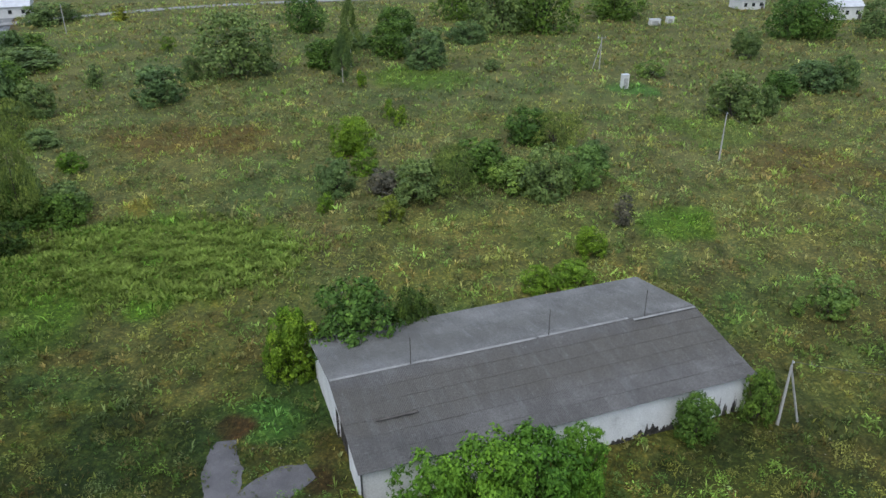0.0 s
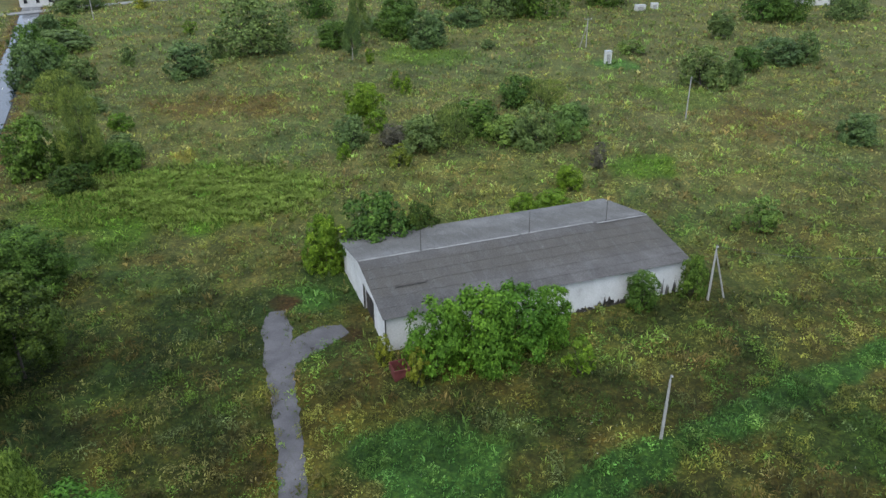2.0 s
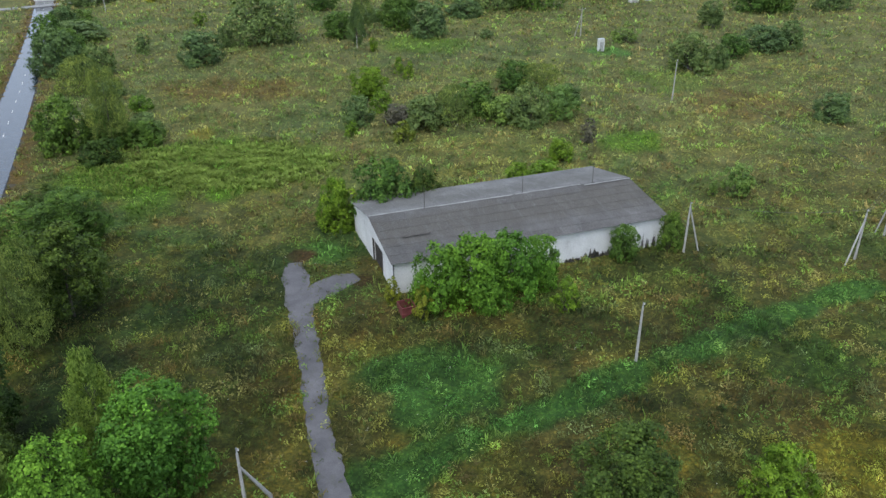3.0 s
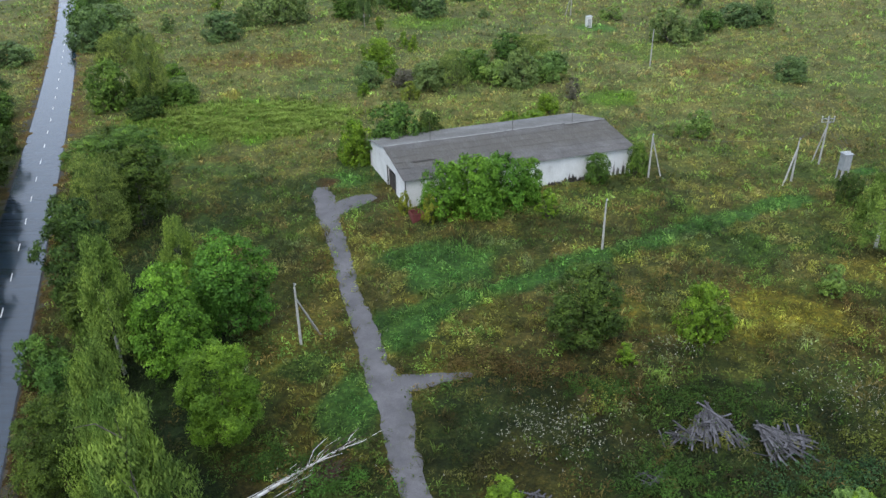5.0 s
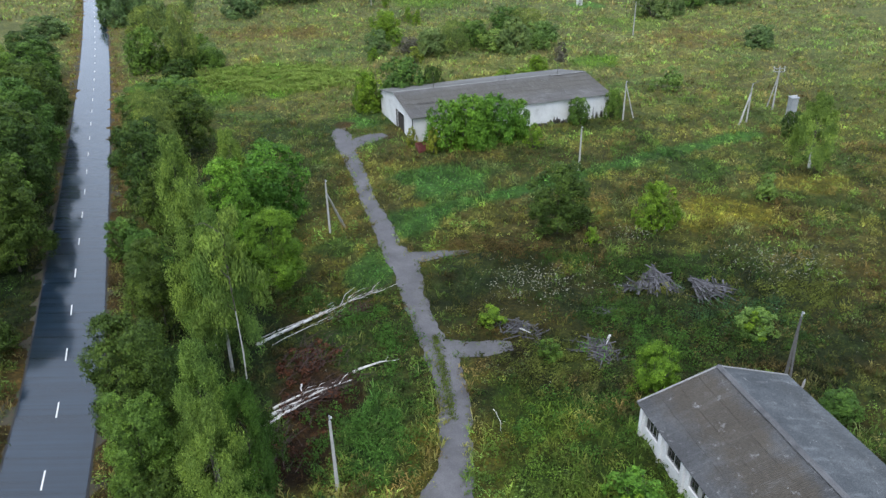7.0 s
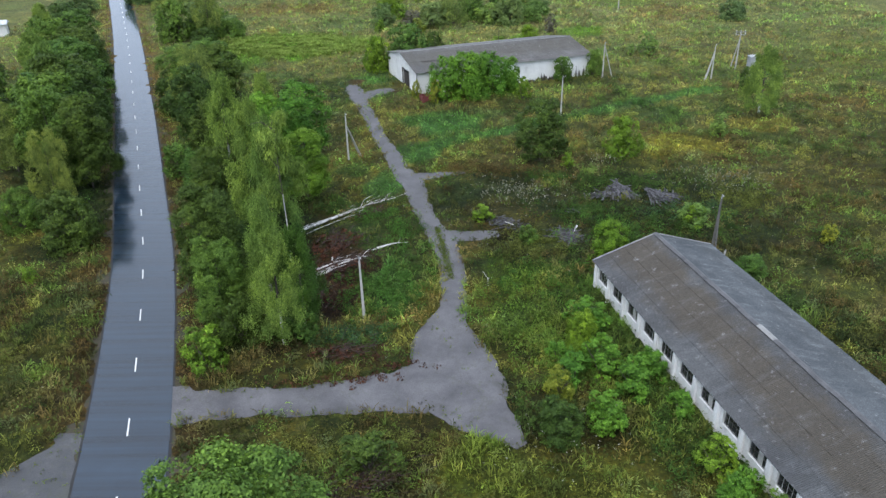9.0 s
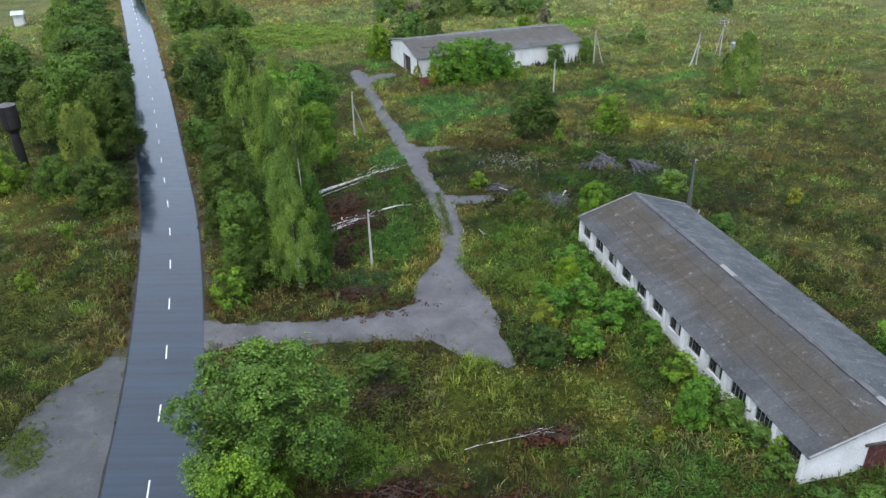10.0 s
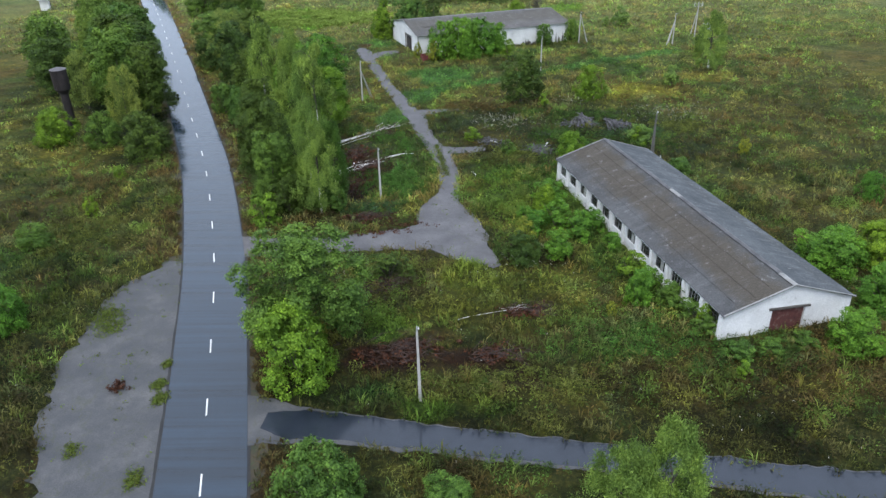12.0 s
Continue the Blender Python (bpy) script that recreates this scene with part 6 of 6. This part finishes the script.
board_fan(20.0, -1.7, -138, -58, 4.0, 1, 80)
board_fan(23.3, -4.2, -98, -4, 3.5, 2, 85)
board_pile(17.2, -4.7, 1.2, 15, 6, 24)
board_pile(5.4, -11.6, 1.9, -20, 3, 70)
board_pile(12.0, -15.2, 2.0, -40, 4, 100)
board_pile(13.9, -8.9, 1.1, 10, 5, 22)


def loose_board(x, y, length, turn, tilt):
    b = tagged(new("loose_board"), "pale sawn board lying across a heap of boards", "board")
    b.matrix_world = pose(x, y, 0.45, 0, tilt, turn)
    part("plank", new_box((length, 0.2, 0.05), (0, 0, 0), None, 0.01), FRAME_WHITE, b)


loose_board(12.9, -14.2, 1.7, 62, -8)
loose_board(5.9, -12.4, 1.1, -30, 6)


def stub_post(x, y, h):
    p = tagged(new("stub_post"), "short pale concrete stub post behind the cowshed", "post")
    p.matrix_world = pose(x, y, -0.05, 0, 6, 0)
    part("post", tapered_post(h, 0.2, 0.16), CONCRETE, p)
    part("steel_cap", new_box((0.07, 0.07, 0.2), (0, 0, h + 0.08), None, 0.01), STEEL, p)


stub_post(26.6, -21.6, 1.5)

# ---------------------------------------------------------------- wires at the substation
def wire(a, b, sag, label="thin dark overhead wire at the substation", group="substation wires"):
    w = tagged(new("overhead_wire"), label, "wire", group)
    a, b = Vector(a), Vector(b)
    pts = [a.lerp(b, k / 8) - Vector((0, 0, sag * 4 * (k / 8) * (1 - k / 8))) for k in range(9)]
    part("strand", tube(bmesh.new(), pts, [0.02] * 9, 4), DARK_CAP, w)


for k in (-0.85, 0.0, 0.85):
    wire((54.2 + k, 53.7, 7.4), (54.6 + k * 0.6, 47.6, 4.5), 0.2)
    wire((54.2 + k, 53.7, 7.4), (47.8 + k * 0.2, 47.9, 6.3), 0.25)

for a, b in (((28.3, 50.0, 6.5), (47.8, 47.9, 6.4)), ((54.2, 53.8, 7.2), (44.95, 115.3, 8.2)), ((44.95, 115.3, 8.2), (37.9, 181.7, 7.8))):
    wire(a, b, 0.8, "single thin grey wire slung between field poles", "field wires")

# ---------------------------------------------------------------- far houses and boxes
ROOF_GREY = speckled("pale_metal_roof", [(0.3, (0.42, 0.44, 0.47)), (0.7, (0.6, 0.62, 0.65))], 0.6, 8.0, 0.5, 0.003)
WHITE_WALL = speckled("white_house_wall", [(0.3, (0.6, 0.6, 0.58)), (0.7, (0.75, 0.75, 0.73))], 0.5, 8.0)


def house(x, y, w, d, h, turn, roof_mat, label):
    ho = tagged(new("house"), label, "house", "far houses")
    ho.matrix_world = pose(x, y, 0, 0, 0, turn)
    part("wall", new_box((w, d, h), (0, 0, h / 2), None, 0.03), WHITE_WALL, ho)
    bm = bmesh.new()
    v = [bm.verts.new(p) for p in ((-w / 2 - .4, -d / 2 - .5, h), (w / 2 + .4, -d / 2 - .5, h), (w / 2 + .4, d / 2 + .5, h), (-w / 2 - .4, d / 2 + .5, h), (-w / 2 - .4, 0, h + d * 0.3), (w / 2 + .4, 0, h + d * 0.3))]
    for f in ((0, 1, 5, 4), (2, 3, 4, 5), (0, 4, 3), (1, 2, 5), (0, 3, 2, 1)):
        bm.faces.new([v[i] for i in f])
    part("roof", bm, roof_mat, ho, "pitched roof", pose(0, 0, 0.005))
    for k in range(3):
        win = part("window", new_box((1.1, 0.08, 1.2), (-w / 3 + k * w / 3, -d / 2 - 0.03, h * 0.55)), GLASS, ho)
        part("window_frame", new_box((1.3, 0.05, 0.1), (-w / 3 + k * w / 3, -d / 2 - 0.05, h * 0.55 - 0.65)), FRAME_WHITE, win)
    part("door", new_box((1.0, 0.07, 2.0), (w / 2 - 0.9, -d / 2 - 0.03, 1.0)), OLD_WOOD, ho)
    return ho


house(131, 256, 11, 9, 4.2, 8, ROOF_GREY, "small white house with pale roof beyond the field")
house(108, 276, 9, 8, 3.4, 12, ROOF_GREY, "small white house with pale roof beyond the field")
house(-146, 262, 12, 10, 3.6, 20, ROOF_GREY, "white house with pale metal roof beside the far road")
house(-108.0, 97.5, 2.2, 2.6, 3.0, 200, ROOF_GREY, "white shed among the roadside trees")


def white_box(x, y, w, d, h, turn, label):
    b = tagged(new("storage_box"), label, "box", "white boxes in the field")
    b.matrix_world = pose(x, y, 0, 0, 0, turn)
    part("body", new_box((w, d, h), (0, 0, h / 2), None, 0.04), WHITE_WALL, b)
    part("lid", new_box((w + 0.12, d + 0.12, 0.08), (0, 0, h + 0.042), None, 0.02), ROOF_GREY, b)
    part("door", new_box((w * 0.6, 0.04, h * 0.7), (0, -d / 2 - 0.022, h * 0.42)), FRAME_WHITE, b)


white_box(40.0, 163.5, 1.5, 1.3, 3.0, 10, "tall white cabinet standing in the field")
white_box(66.6, 242, 3.4, 1.8, 1.9, 5, "low white box trailer in the field")
white_box(72.2, 245, 2.4, 1.8, 2.0, -5, "low white box trailer in the field")
FAR_TRACK = [(-175, 218, 5), (-141, 244, 5), (-106, 271, 5), (-79.7, 284, 5), (-39.8, 297, 5), (5, 306, 5), (60, 312, 5)]
tagged(new("farm_track", strip_mesh("farm_track", FAR_TRACK, PALE_CAP, 0.3, 2.0, 0.3, 0.5)), "pale gravel road at the far side of the field", "road", kind="structure")

# ---------------------------------------------------------------- meadow plants
def free_of_paving(x, y, gap=-0.25):
    ok = np.ones(len(x), bool)
    for s in PAVED:
        S = np.array(s)
        near = (x > S[:, 0].min() - 8) & (x < S[:, 0].max() + 8) & (y > S[:, 1].min() - 8) & (y < S[:, 1].max() + 8)
        d = off_strip(x[near], y[near], s, 1.0)
        ragged = (fbm(x[near], y[near], 1.1, 2) - 0.5) * 1.2
        ok[near] &= d > gap + (ragged if s is not ROAD else 0.75)
    for b in (BARN_A, BARN_B):
        ok &= ~in_barn(x, y, b, 0.15)
    return ok


def scatter(n, x0, x1, y0, y1, rng):
    """Random places in the field, within the fan that opens away from the road's south end."""
    x, y = rng.uniform(x0, x1, n), rng.uniform(y0, y1, n)
    fan = np.abs(x + 1) < 26 + 0.62 * (y + 112)
    x, y = x[fan], y[fan]
    ok = free_of_paving(x, y)
    return x[ok], y[ok]


def blades_mesh(name, x, y, h, blades, width, rng, mat, rgb, spread=0.35):
    """Tufts of pointed blades, bent outwards."""
    n = len(x)
    z = ground_height(x, y) - 0.03
    B = np.repeat(np.stack([x, y, z], 1), blades, axis=0)
    H = np.repeat(h, blades) * rng.uniform(0.55, 1.15, n * blades)
    a = rng.random(n * blades) * 2 * np.pi
    out = np.stack([np.cos(a), np.sin(a), np.zeros_like(a)], 1)
    side = np.stack([-np.sin(a), np.cos(a), np.zeros_like(a)], 1)
    foot = B + out * (H * spread * 0.5 * rng.random(n * blades))[:, None]
    lean = rng.uniform(0.2, 0.95, n * blades) * H
    w = width * rng.uniform(0.6, 1.4, n * blades)[:, None] * np.repeat(np.sqrt(h / 0.6), blades)[:, None]
    mid = foot + out * (lean * 0.35)[:, None] + np.stack([0 * H, 0 * H, H * 0.65], 1)
    tip = foot + out * lean[:, None] + np.stack([0 * H, 0 * H, H * 0.9], 1)
    V = np.stack([foot, mid + side * w * 0.55, tip, mid - side * w * 0.55], 1).reshape(-1, 3)
    m = n * blades
    me = bpy.data.meshes.new(name)
    me.vertices.add(4 * m)
    me.vertices.foreach_set("co", V.astype(np.float32).ravel())
    me.loops.add(4 * m)
    me.loops.foreach_set("vertex_index", np.arange(4 * m, dtype=np.int32))
    me.polygons.add(m)
    me.polygons.foreach_set("loop_start", np.arange(0, 4 * m, 4, dtype=np.int32))
    me.update(calc_edges=True)
    me.materials.append(mat)
    coloured(me, np.repeat(rgb, 4 * blades, axis=0))
    return me


def weeds_mesh(name, x, y, h, leaves, size, rng, mat, rgb):
    """Leafy weeds: small broad leaves stacked in a loose dome."""
    n = len(x)
    z = ground_height(x, y)
    m = n * leaves
    C = np.repeat(np.stack([x, y, z], 1), leaves, axis=0)
    H = np.repeat(h, leaves)
    d = rng.normal(size=(m, 3))
    d /= np.linalg.norm(d, axis=1)[:, None]
    d[:, 2] = np.abs(d[:, 2])
    stretch = np.repeat(rng.uniform(0.55, 1.05, n), leaves)
    P = C + d * np.stack([H * stretch, H * stretch, H * 0.95], 1) * (rng.random(m) ** 0.25)[:, None]
    nrm = d * 1.0 + rng.normal(size=(m, 3)) * 0.4 + np.array((0, 0, 0.5))
    nrm /= np.linalg.norm(nrm, axis=1)[:, None]
    t = np.cross(nrm, rng.normal(size=(m, 3)))
    t /= np.linalg.norm(t, axis=1)[:, None]
    b = np.cross(nrm, t)
    s = (size * rng.uniform(0.6, 1.4, m) * np.sqrt(H / 0.6))[:, None]
    V = np.stack([P - t * s * 0.6, P + b * s * 0.25, P + t * s * 0.7, P - b * s * 0.25], 1).reshape(-1, 3)
    me = bpy.data.meshes.new(name)
    me.vertices.add(4 * m)
    me.vertices.foreach_set("co", V.astype(np.float32).ravel())
    me.loops.add(4 * m)
    me.loops.foreach_set("vertex_index", np.arange(4 * m, dtype=np.int32))
    me.polygons.add(m)
    me.polygons.foreach_set("loop_start", np.arange(0, 4 * m, 4, dtype=np.int32))
    me.update(calc_edges=True)
    me.materials.append(mat)
    coloured(me, np.repeat(rgb, 4 * leaves, axis=0))
    return me


field = np.random.default_rng(21)
# kinds of meadow plants: leaf colour, share, height, size of the stands in metres
KINDS = [((0.068, 0.128, 0.036), 0.02, 0.9, 5.0), ((0.128, 0.134, 0.046), 0.05, 0.8, 4.0), ((0.128, 0.088, 0.042), -0.03, 1.25, 2.6), ((0.034, 0.058, 0.022), 0.03, 1.0, 2.6),
         ((0.160, 0.166, 0.046), -0.01, 0.9, 4.0), ((0.100, 0.126, 0.066), -0.02, 1.1, 2.4), ((0.110, 0.180, 0.044), 0.0, 1.35, 2.2), ((0.062, 0.050, 0.030), -0.02, 1.3, 2.0), ((0.150, 0.138, 0.066), -0.02, 1.1, 2.2)]


def stand(x, y, rng, share=0.5):
    """Colour and height of the plant that grows at each place: stands of one kind that mix at their edges."""
    vote = np.stack([fbm(x + 31 * i, y - 17 * i, sc, 3) + bias + rng.random(len(x)) * 0.11 for i, (_, bias, _, sc) in enumerate(KINDS)])
    pick = vote.argmax(0)
    own = np.array([k[0] for k in KINDS])[pick]
    tall = np.array([k[2] for k in KINDS])[pick]
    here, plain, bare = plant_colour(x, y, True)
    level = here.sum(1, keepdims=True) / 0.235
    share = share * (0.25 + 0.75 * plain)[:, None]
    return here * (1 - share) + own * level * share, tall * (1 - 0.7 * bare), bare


for (n, x0, x1, y0, y1, hs, blades, width) in ((38000, -75, 75, -96, 45, 0.5, 5, 0.07), (20000, -45, 48, -92, -18, 0.7, 6, 0.05), (26000, -110, 110, 45, 150, 0.55, 4, 0.14), (22000, -150, 150, 150, 290, 0.7, 4, 0.2)):
    x, y = scatter(n, x0, x1, y0, y1, field)
    clump = fbm(x + 3, y + 8, 3.2, 3)
    keep = field.random(len(x)) < np.clip(0.25 + (clump - 0.35) * 3.2, 0.12, 1)
    x, y, clump = x[keep], y[keep], clump[keep]
    tint, tall, bare = stand(x, y, field, 0.6)
    h = np.clip(hs * (0.45 + 1.1 * clump) * field.uniform(0.7, 1.3, len(x)) * tall, 0.2, 0.95 if y0 < 0 else 1.4)
    tint = tint * (1.8 if y1 < 0 else 1.52 if y0 < 0 else 1.22) * np.exp(field.normal(0, 0.28, (len(x), 1))) * np.array((1.06, 1.03, 0.82))
    tagged(new("meadow_grass", blades_mesh("meadow_grass", x, y, h, blades, width, field, GRASS, tint)), "tall uncut meadow grass in olive and brown tufts", "grass", kind="stuff")
for (n, x0, x1, y0, y1, hs, leaves, size) in ((36000, -75, 75, -96, 45, 0.66, 12, 0.17), (16000, -45, 48, -92, -18, 0.62, 14, 0.13), (24000, -110, 110, 45, 150, 0.75, 9, 0.23), (10000, -150, 150, 150, 290, 0.9, 8, 0.32)):
    x, y = scatter(n, x0, x1, y0, y1, field)
    clump = fbm(x + 61, y + 18, 4.5, 3)
    keep = field.random(len(x)) < np.clip(0.45 + (clump - 0.36) * 2.6, 0.4, 1)
    x, y, clump = x[keep], y[keep], clump[keep]
    tint, tall, bare = stand(x, y, field, 0.85 if y0 < 0 else 0.55)
    keep = field.random(len(x)) > 0.75 * bare
    x, y, clump, tint, tall = x[keep], y[keep], clump[keep], tint[keep], tall[keep]
    h = hs * (0.45 + 0.9 * clump) * field.uniform(0.55, 1.35, len(x)) * tall
    gain = 1.5 if y1 < 0 else 1.36 if y0 < 0 else 1.16
    tint = tint * gain * np.exp(field.normal(0.03, 0.34 if y0 < 0 else 0.13, (len(x), 1))) * np.array((0.99, 1.02, 0.78))
    tagged(new("meadow_weeds", weeds_mesh("meadow_weeds", x, y, h, leaves, size, field, GRASS, tint)), "broad-leaved green weeds and nettles in the meadow", "weeds", kind="stuff")

# lodged bright grass in the damp hollow, lying in waves
x, y = field.normal(-36, 9.5, 5200), field.normal(81, 6.0, 5200)
inside = np.hypot((x + 36) / 21, (y - 81) / 13) + (fbm(x, y, 6.0) - 0.5) * 1.2 < 1
x, y = x[inside], y[inside]
wave = fbm(x / 3.4 + 7, y + 0.25 * x, 1.6, 2)
tint = np.array((0.172, 0.232, 0.052)) * (0.6 + 1.2 * wave)[:, None] * np.exp(field.normal(0, 0.18, (len(x), 1)))
tagged(new("lodged_grass", blades_mesh("lodged_grass", x, y, 0.35 + 0.8 * wave, 8, 0.13, field, GRASS, tint, 0.9)), "bright green lodged grass lying in waves", "grass", kind="stuff")

# tall leafy drifts: brambles and nettles by the felled trees and along the barns
DRIFTS = [(-13.7, -6.7, 3.2, 1.4, 70, "dark"), (-9.8, -8.5, 2.0, 1.6, 40, "green"), (-7.2, -26.1, 3.2, 4.2, 170, "green"), (-5.6, -14.0, 1.4, 4.0, 60, "green"), (-9.0, -53.5, 2.6, 2.0, 70, "olive"), (-7.2, -56.4, 1.8, 1.3, 60, "bright"),
          (-5.0, -3.5, 1.2, 4.0, 50, "olive"), (19.7, -50.5, 4.2, 1.8, 90, "dark"), (15.2, -40.0, 1.6, 6.0, 100, "dark"), (21.8, -63.0, 5.0, 1.8, 80, "dark"), (20.5, -0.5, 5.0, 1.8, 90, "dark"),
          (15.0, -8.5, 3.2, 2.2, 80, "dark"), (27.0, -9.5, 4.0, 2.0, 70, "blue"), (8.0, -18.0, 3.4, 2.6, 80, "olive"), (17.0, -14.0, 3.0, 3.0, 80, "green"), (24.0, -13.5, 4.5, 2.2, 90, "dark"),
          (2.0, 5.5, 2.5, 1.5, 40, "brown"), (7.0, 3.5, 4.0, 1.5, 70, "brown"), (12.5, 1.5, 3.0, 1.2, 50, "dark"), (33.0, -6.0, 4.0, 3.0, 80, "olive"), (5.0, -32.0, 3.0, 4.5, 110, "bright"),
          (9.5, -39.0, 3.0, 4.0, 90, "bright"), (4.0, -66.0, 6.0, 1.6, 100, "olive"), (15.0, -60.0, 4.0, 2.5, 90, "green"), (31.0, -66.0, 5.0, 2.5, 90, "brown"), (-6.5, -47.5, 4.0, 1.0, 60, "olive"),
          (-9.5, -33.8, 3.0, 0.8, 60, "blue"), (-40.5, -38.0, 3.0, 6.0, 90, "olive"), (-45.0, -26.0, 4.0, 4.0, 90, "brown"), (10.0, -24.0, 4.0, 2.5, 90, "green")]
LEAFAGE = dict(dark=(0.046, 0.090, 0.018), blue=(0.044, 0.094, 0.036), green=(0.056, 0.124, 0.022), bright=(0.100, 0.165, 0.026), olive=(0.100, 0.118, 0.026), brown=(0.105, 0.078, 0.028))
wx, wy, wc = [], [], []
for cx, cy, a, b, k, tone in DRIFTS:
    wx.append(cx + field.normal(0, a * 0.8, k))
    wy.append(cy + field.normal(0, b * 0.8, k))
    wc.append(np.array(LEAFAGE[tone]) * field.uniform(0.5, 1.65, (k, 1)))
# single tall clumps of mugwort, dock and goldenrod all over the near field
x, y = scatter(5200, -60, 62, -94, 48, field)
keep = field.random(len(x)) < np.clip((fbm(x + 19, y + 44, 6.0, 3) - 0.36) * 5, 0.1, 1)
x, y = x[keep], y[keep]
tone, tall, bare = stand(x, y, field, 0.9)
keep = bare < 0.3
wx.append(x[keep])
wy.append(y[keep])
wc.append(tone[keep] * np.array((1.34, 1.32, 1.0)) * field.uniform(0.5, 1.6, (int(keep.sum()), 1)))
x, y, tint = np.concatenate(wx), np.concatenate(wy), np.concatenate(wc)
ok = free_of_paving(x, y, 0.3)
x, y, tint = x[ok], y[ok], tint[ok]
tagged(new("bramble_drifts", weeds_mesh("bramble_drifts", x, y, field.uniform(0.5, 1.15, len(x)), 66, 0.125, field, GRASS, tint)), "waist-high brambles and nettles in dense leafy drifts", "weeds", kind="stuff")

# pale seed heads in drifts
x, y = scatter(15000, -75, 85, -90, 150, field)
drift = fbm(x + 33, y + 71, 10, 3)
keep = field.random(len(x)) < np.clip((drift - 0.5) * 3.0, 0.05, 1) * 0.6
for cx, cy, rr, k in ((7.6, -4.0, 5.4, 460), (33.6, -0.6, 6.6, 360), (20, 7.0, 3.0, 90), (-13, 128, 8, 150), (6, -48, 6, 80), (-45, 128, 5, 90)):
    x, y, keep = np.append(x, cx + field.normal(0, rr * 0.5, k)), np.append(y, cy + field.normal(0, rr * 0.35, k)), np.append(keep, np.ones(k, bool))
x, y = x[keep], y[keep]
off = free_of_paving(x, y)
x, y = x[off], y[off]
heads = np.stack([x, y, ground_height(x, y) + field.uniform(0.5, 0.95, len(x))], 1)
tagged(new("seed_heads", leaf_cloud("seed_heads", heads, np.full(len(x), 0.1), np.full(len(x), 4), 0.065, field, FLOWER)), "pale white seed heads of weeds in the meadow", "flowers", kind="stuff")

# weeds that break through the old paving
n = 26000
x, y = field.uniform(-36, 8, n), field.uniform(-92, 48, n)
inside = np.minimum.reduce([off_strip(x, y, s, 1.0) for s in (FOOTPATH, COURT, PAD, BRANCH_A, BRANCH_B, BRANCH_C)])
crack = fbm(x * 1.0 + 4, y * 0.6, 2.2, 3)
middle = (np.abs(x + 1.5 - 0.12 * np.sin(y * 0.7) + 0.13 * (y + 18)) < 0.3) & (y < -13) & (y > -24)
rim = (inside > -0.55 * crack * 1.4) & (field.random(n) < 0.75)
sel = (inside < 0.15) & (off_strip(x, y, ROAD, 1.0) > 0.2) & (((crack > 0.58) & (field.random(n) < 0.22)) | (middle & (field.random(n) < 0.5)) | rim)
x, y = x[sel], y[sel]
extra = 420
my = field.uniform(-24, -12.5, extra)
x, y = np.append(x, -1.5 - 0.13 * (my + 18) + field.normal(0, 0.22, extra)), np.append(y, my)
for cx, cy, rr, k in ((-31.6, -55.8, 1.0, 130), (-30.3, -57.5, 0.9, 70), (-27.3, -72.8, 0.5, 30), (-23.8, -63.0, 0.3, 30), (-23.6, -65.6, 0.4, 60), (-23.0, -67.4, 0.4, 60), (-22.0, -75.6, 0.5, 50)):
    x, y = np.append(x, cx + field.normal(0, rr * 0.6, 3 * k)), np.append(y, cy + field.normal(0, rr * 0.85, 3 * k))
tint = np.array(LEAFAGE["olive"]) * field.uniform(0.5, 1.2, (len(x), 1)) + np.array(LEAFAGE["green"]) * field.uniform(0.0, 0.5, (len(x), 1))
tagged(new("paving_weeds", weeds_mesh("paving_weeds", x, y, field.uniform(0.12, 0.4, len(x)), 10, 0.16, field, GRASS, tint)), "low weeds growing through cracks in old paving", "weeds", kind="stuff")

# one dead brown dock in the lay-by
cs = np.stack([field.normal(-26.6, 0.28, 26), field.normal(-66.0, 0.4, 26), field.uniform(0.1, 0.5, 26)], 1)
tagged(new("dead_dock", leaf_cloud("dead_dock", cs, np.full(26, 0.22), np.full(26, 34), 0.11, field, LEAVES["dead"])), "dead brown dock plant in the cracked lay-by", "weed", kind="stuff")

# fallen red-brown leaves along the edge of the forecourt
cs = np.stack([np.append(field.normal(-11, 2.6, 60), field.normal(-5.5, 1.3, 50)), np.append(field.normal(-39.6, 0.5, 60), field.normal(-37.6, 0.8, 50)), np.full(110, 0.12)], 1)
tagged(new("fallen_leaves", leaf_cloud("fallen_leaves", cs, np.full(110, 0.45), np.full(110, 16), 0.16, field, LEAVES["dead"], 0, 0.15)), "fallen red-brown leaves along the forecourt's edge", "leaves", kind="stuff")

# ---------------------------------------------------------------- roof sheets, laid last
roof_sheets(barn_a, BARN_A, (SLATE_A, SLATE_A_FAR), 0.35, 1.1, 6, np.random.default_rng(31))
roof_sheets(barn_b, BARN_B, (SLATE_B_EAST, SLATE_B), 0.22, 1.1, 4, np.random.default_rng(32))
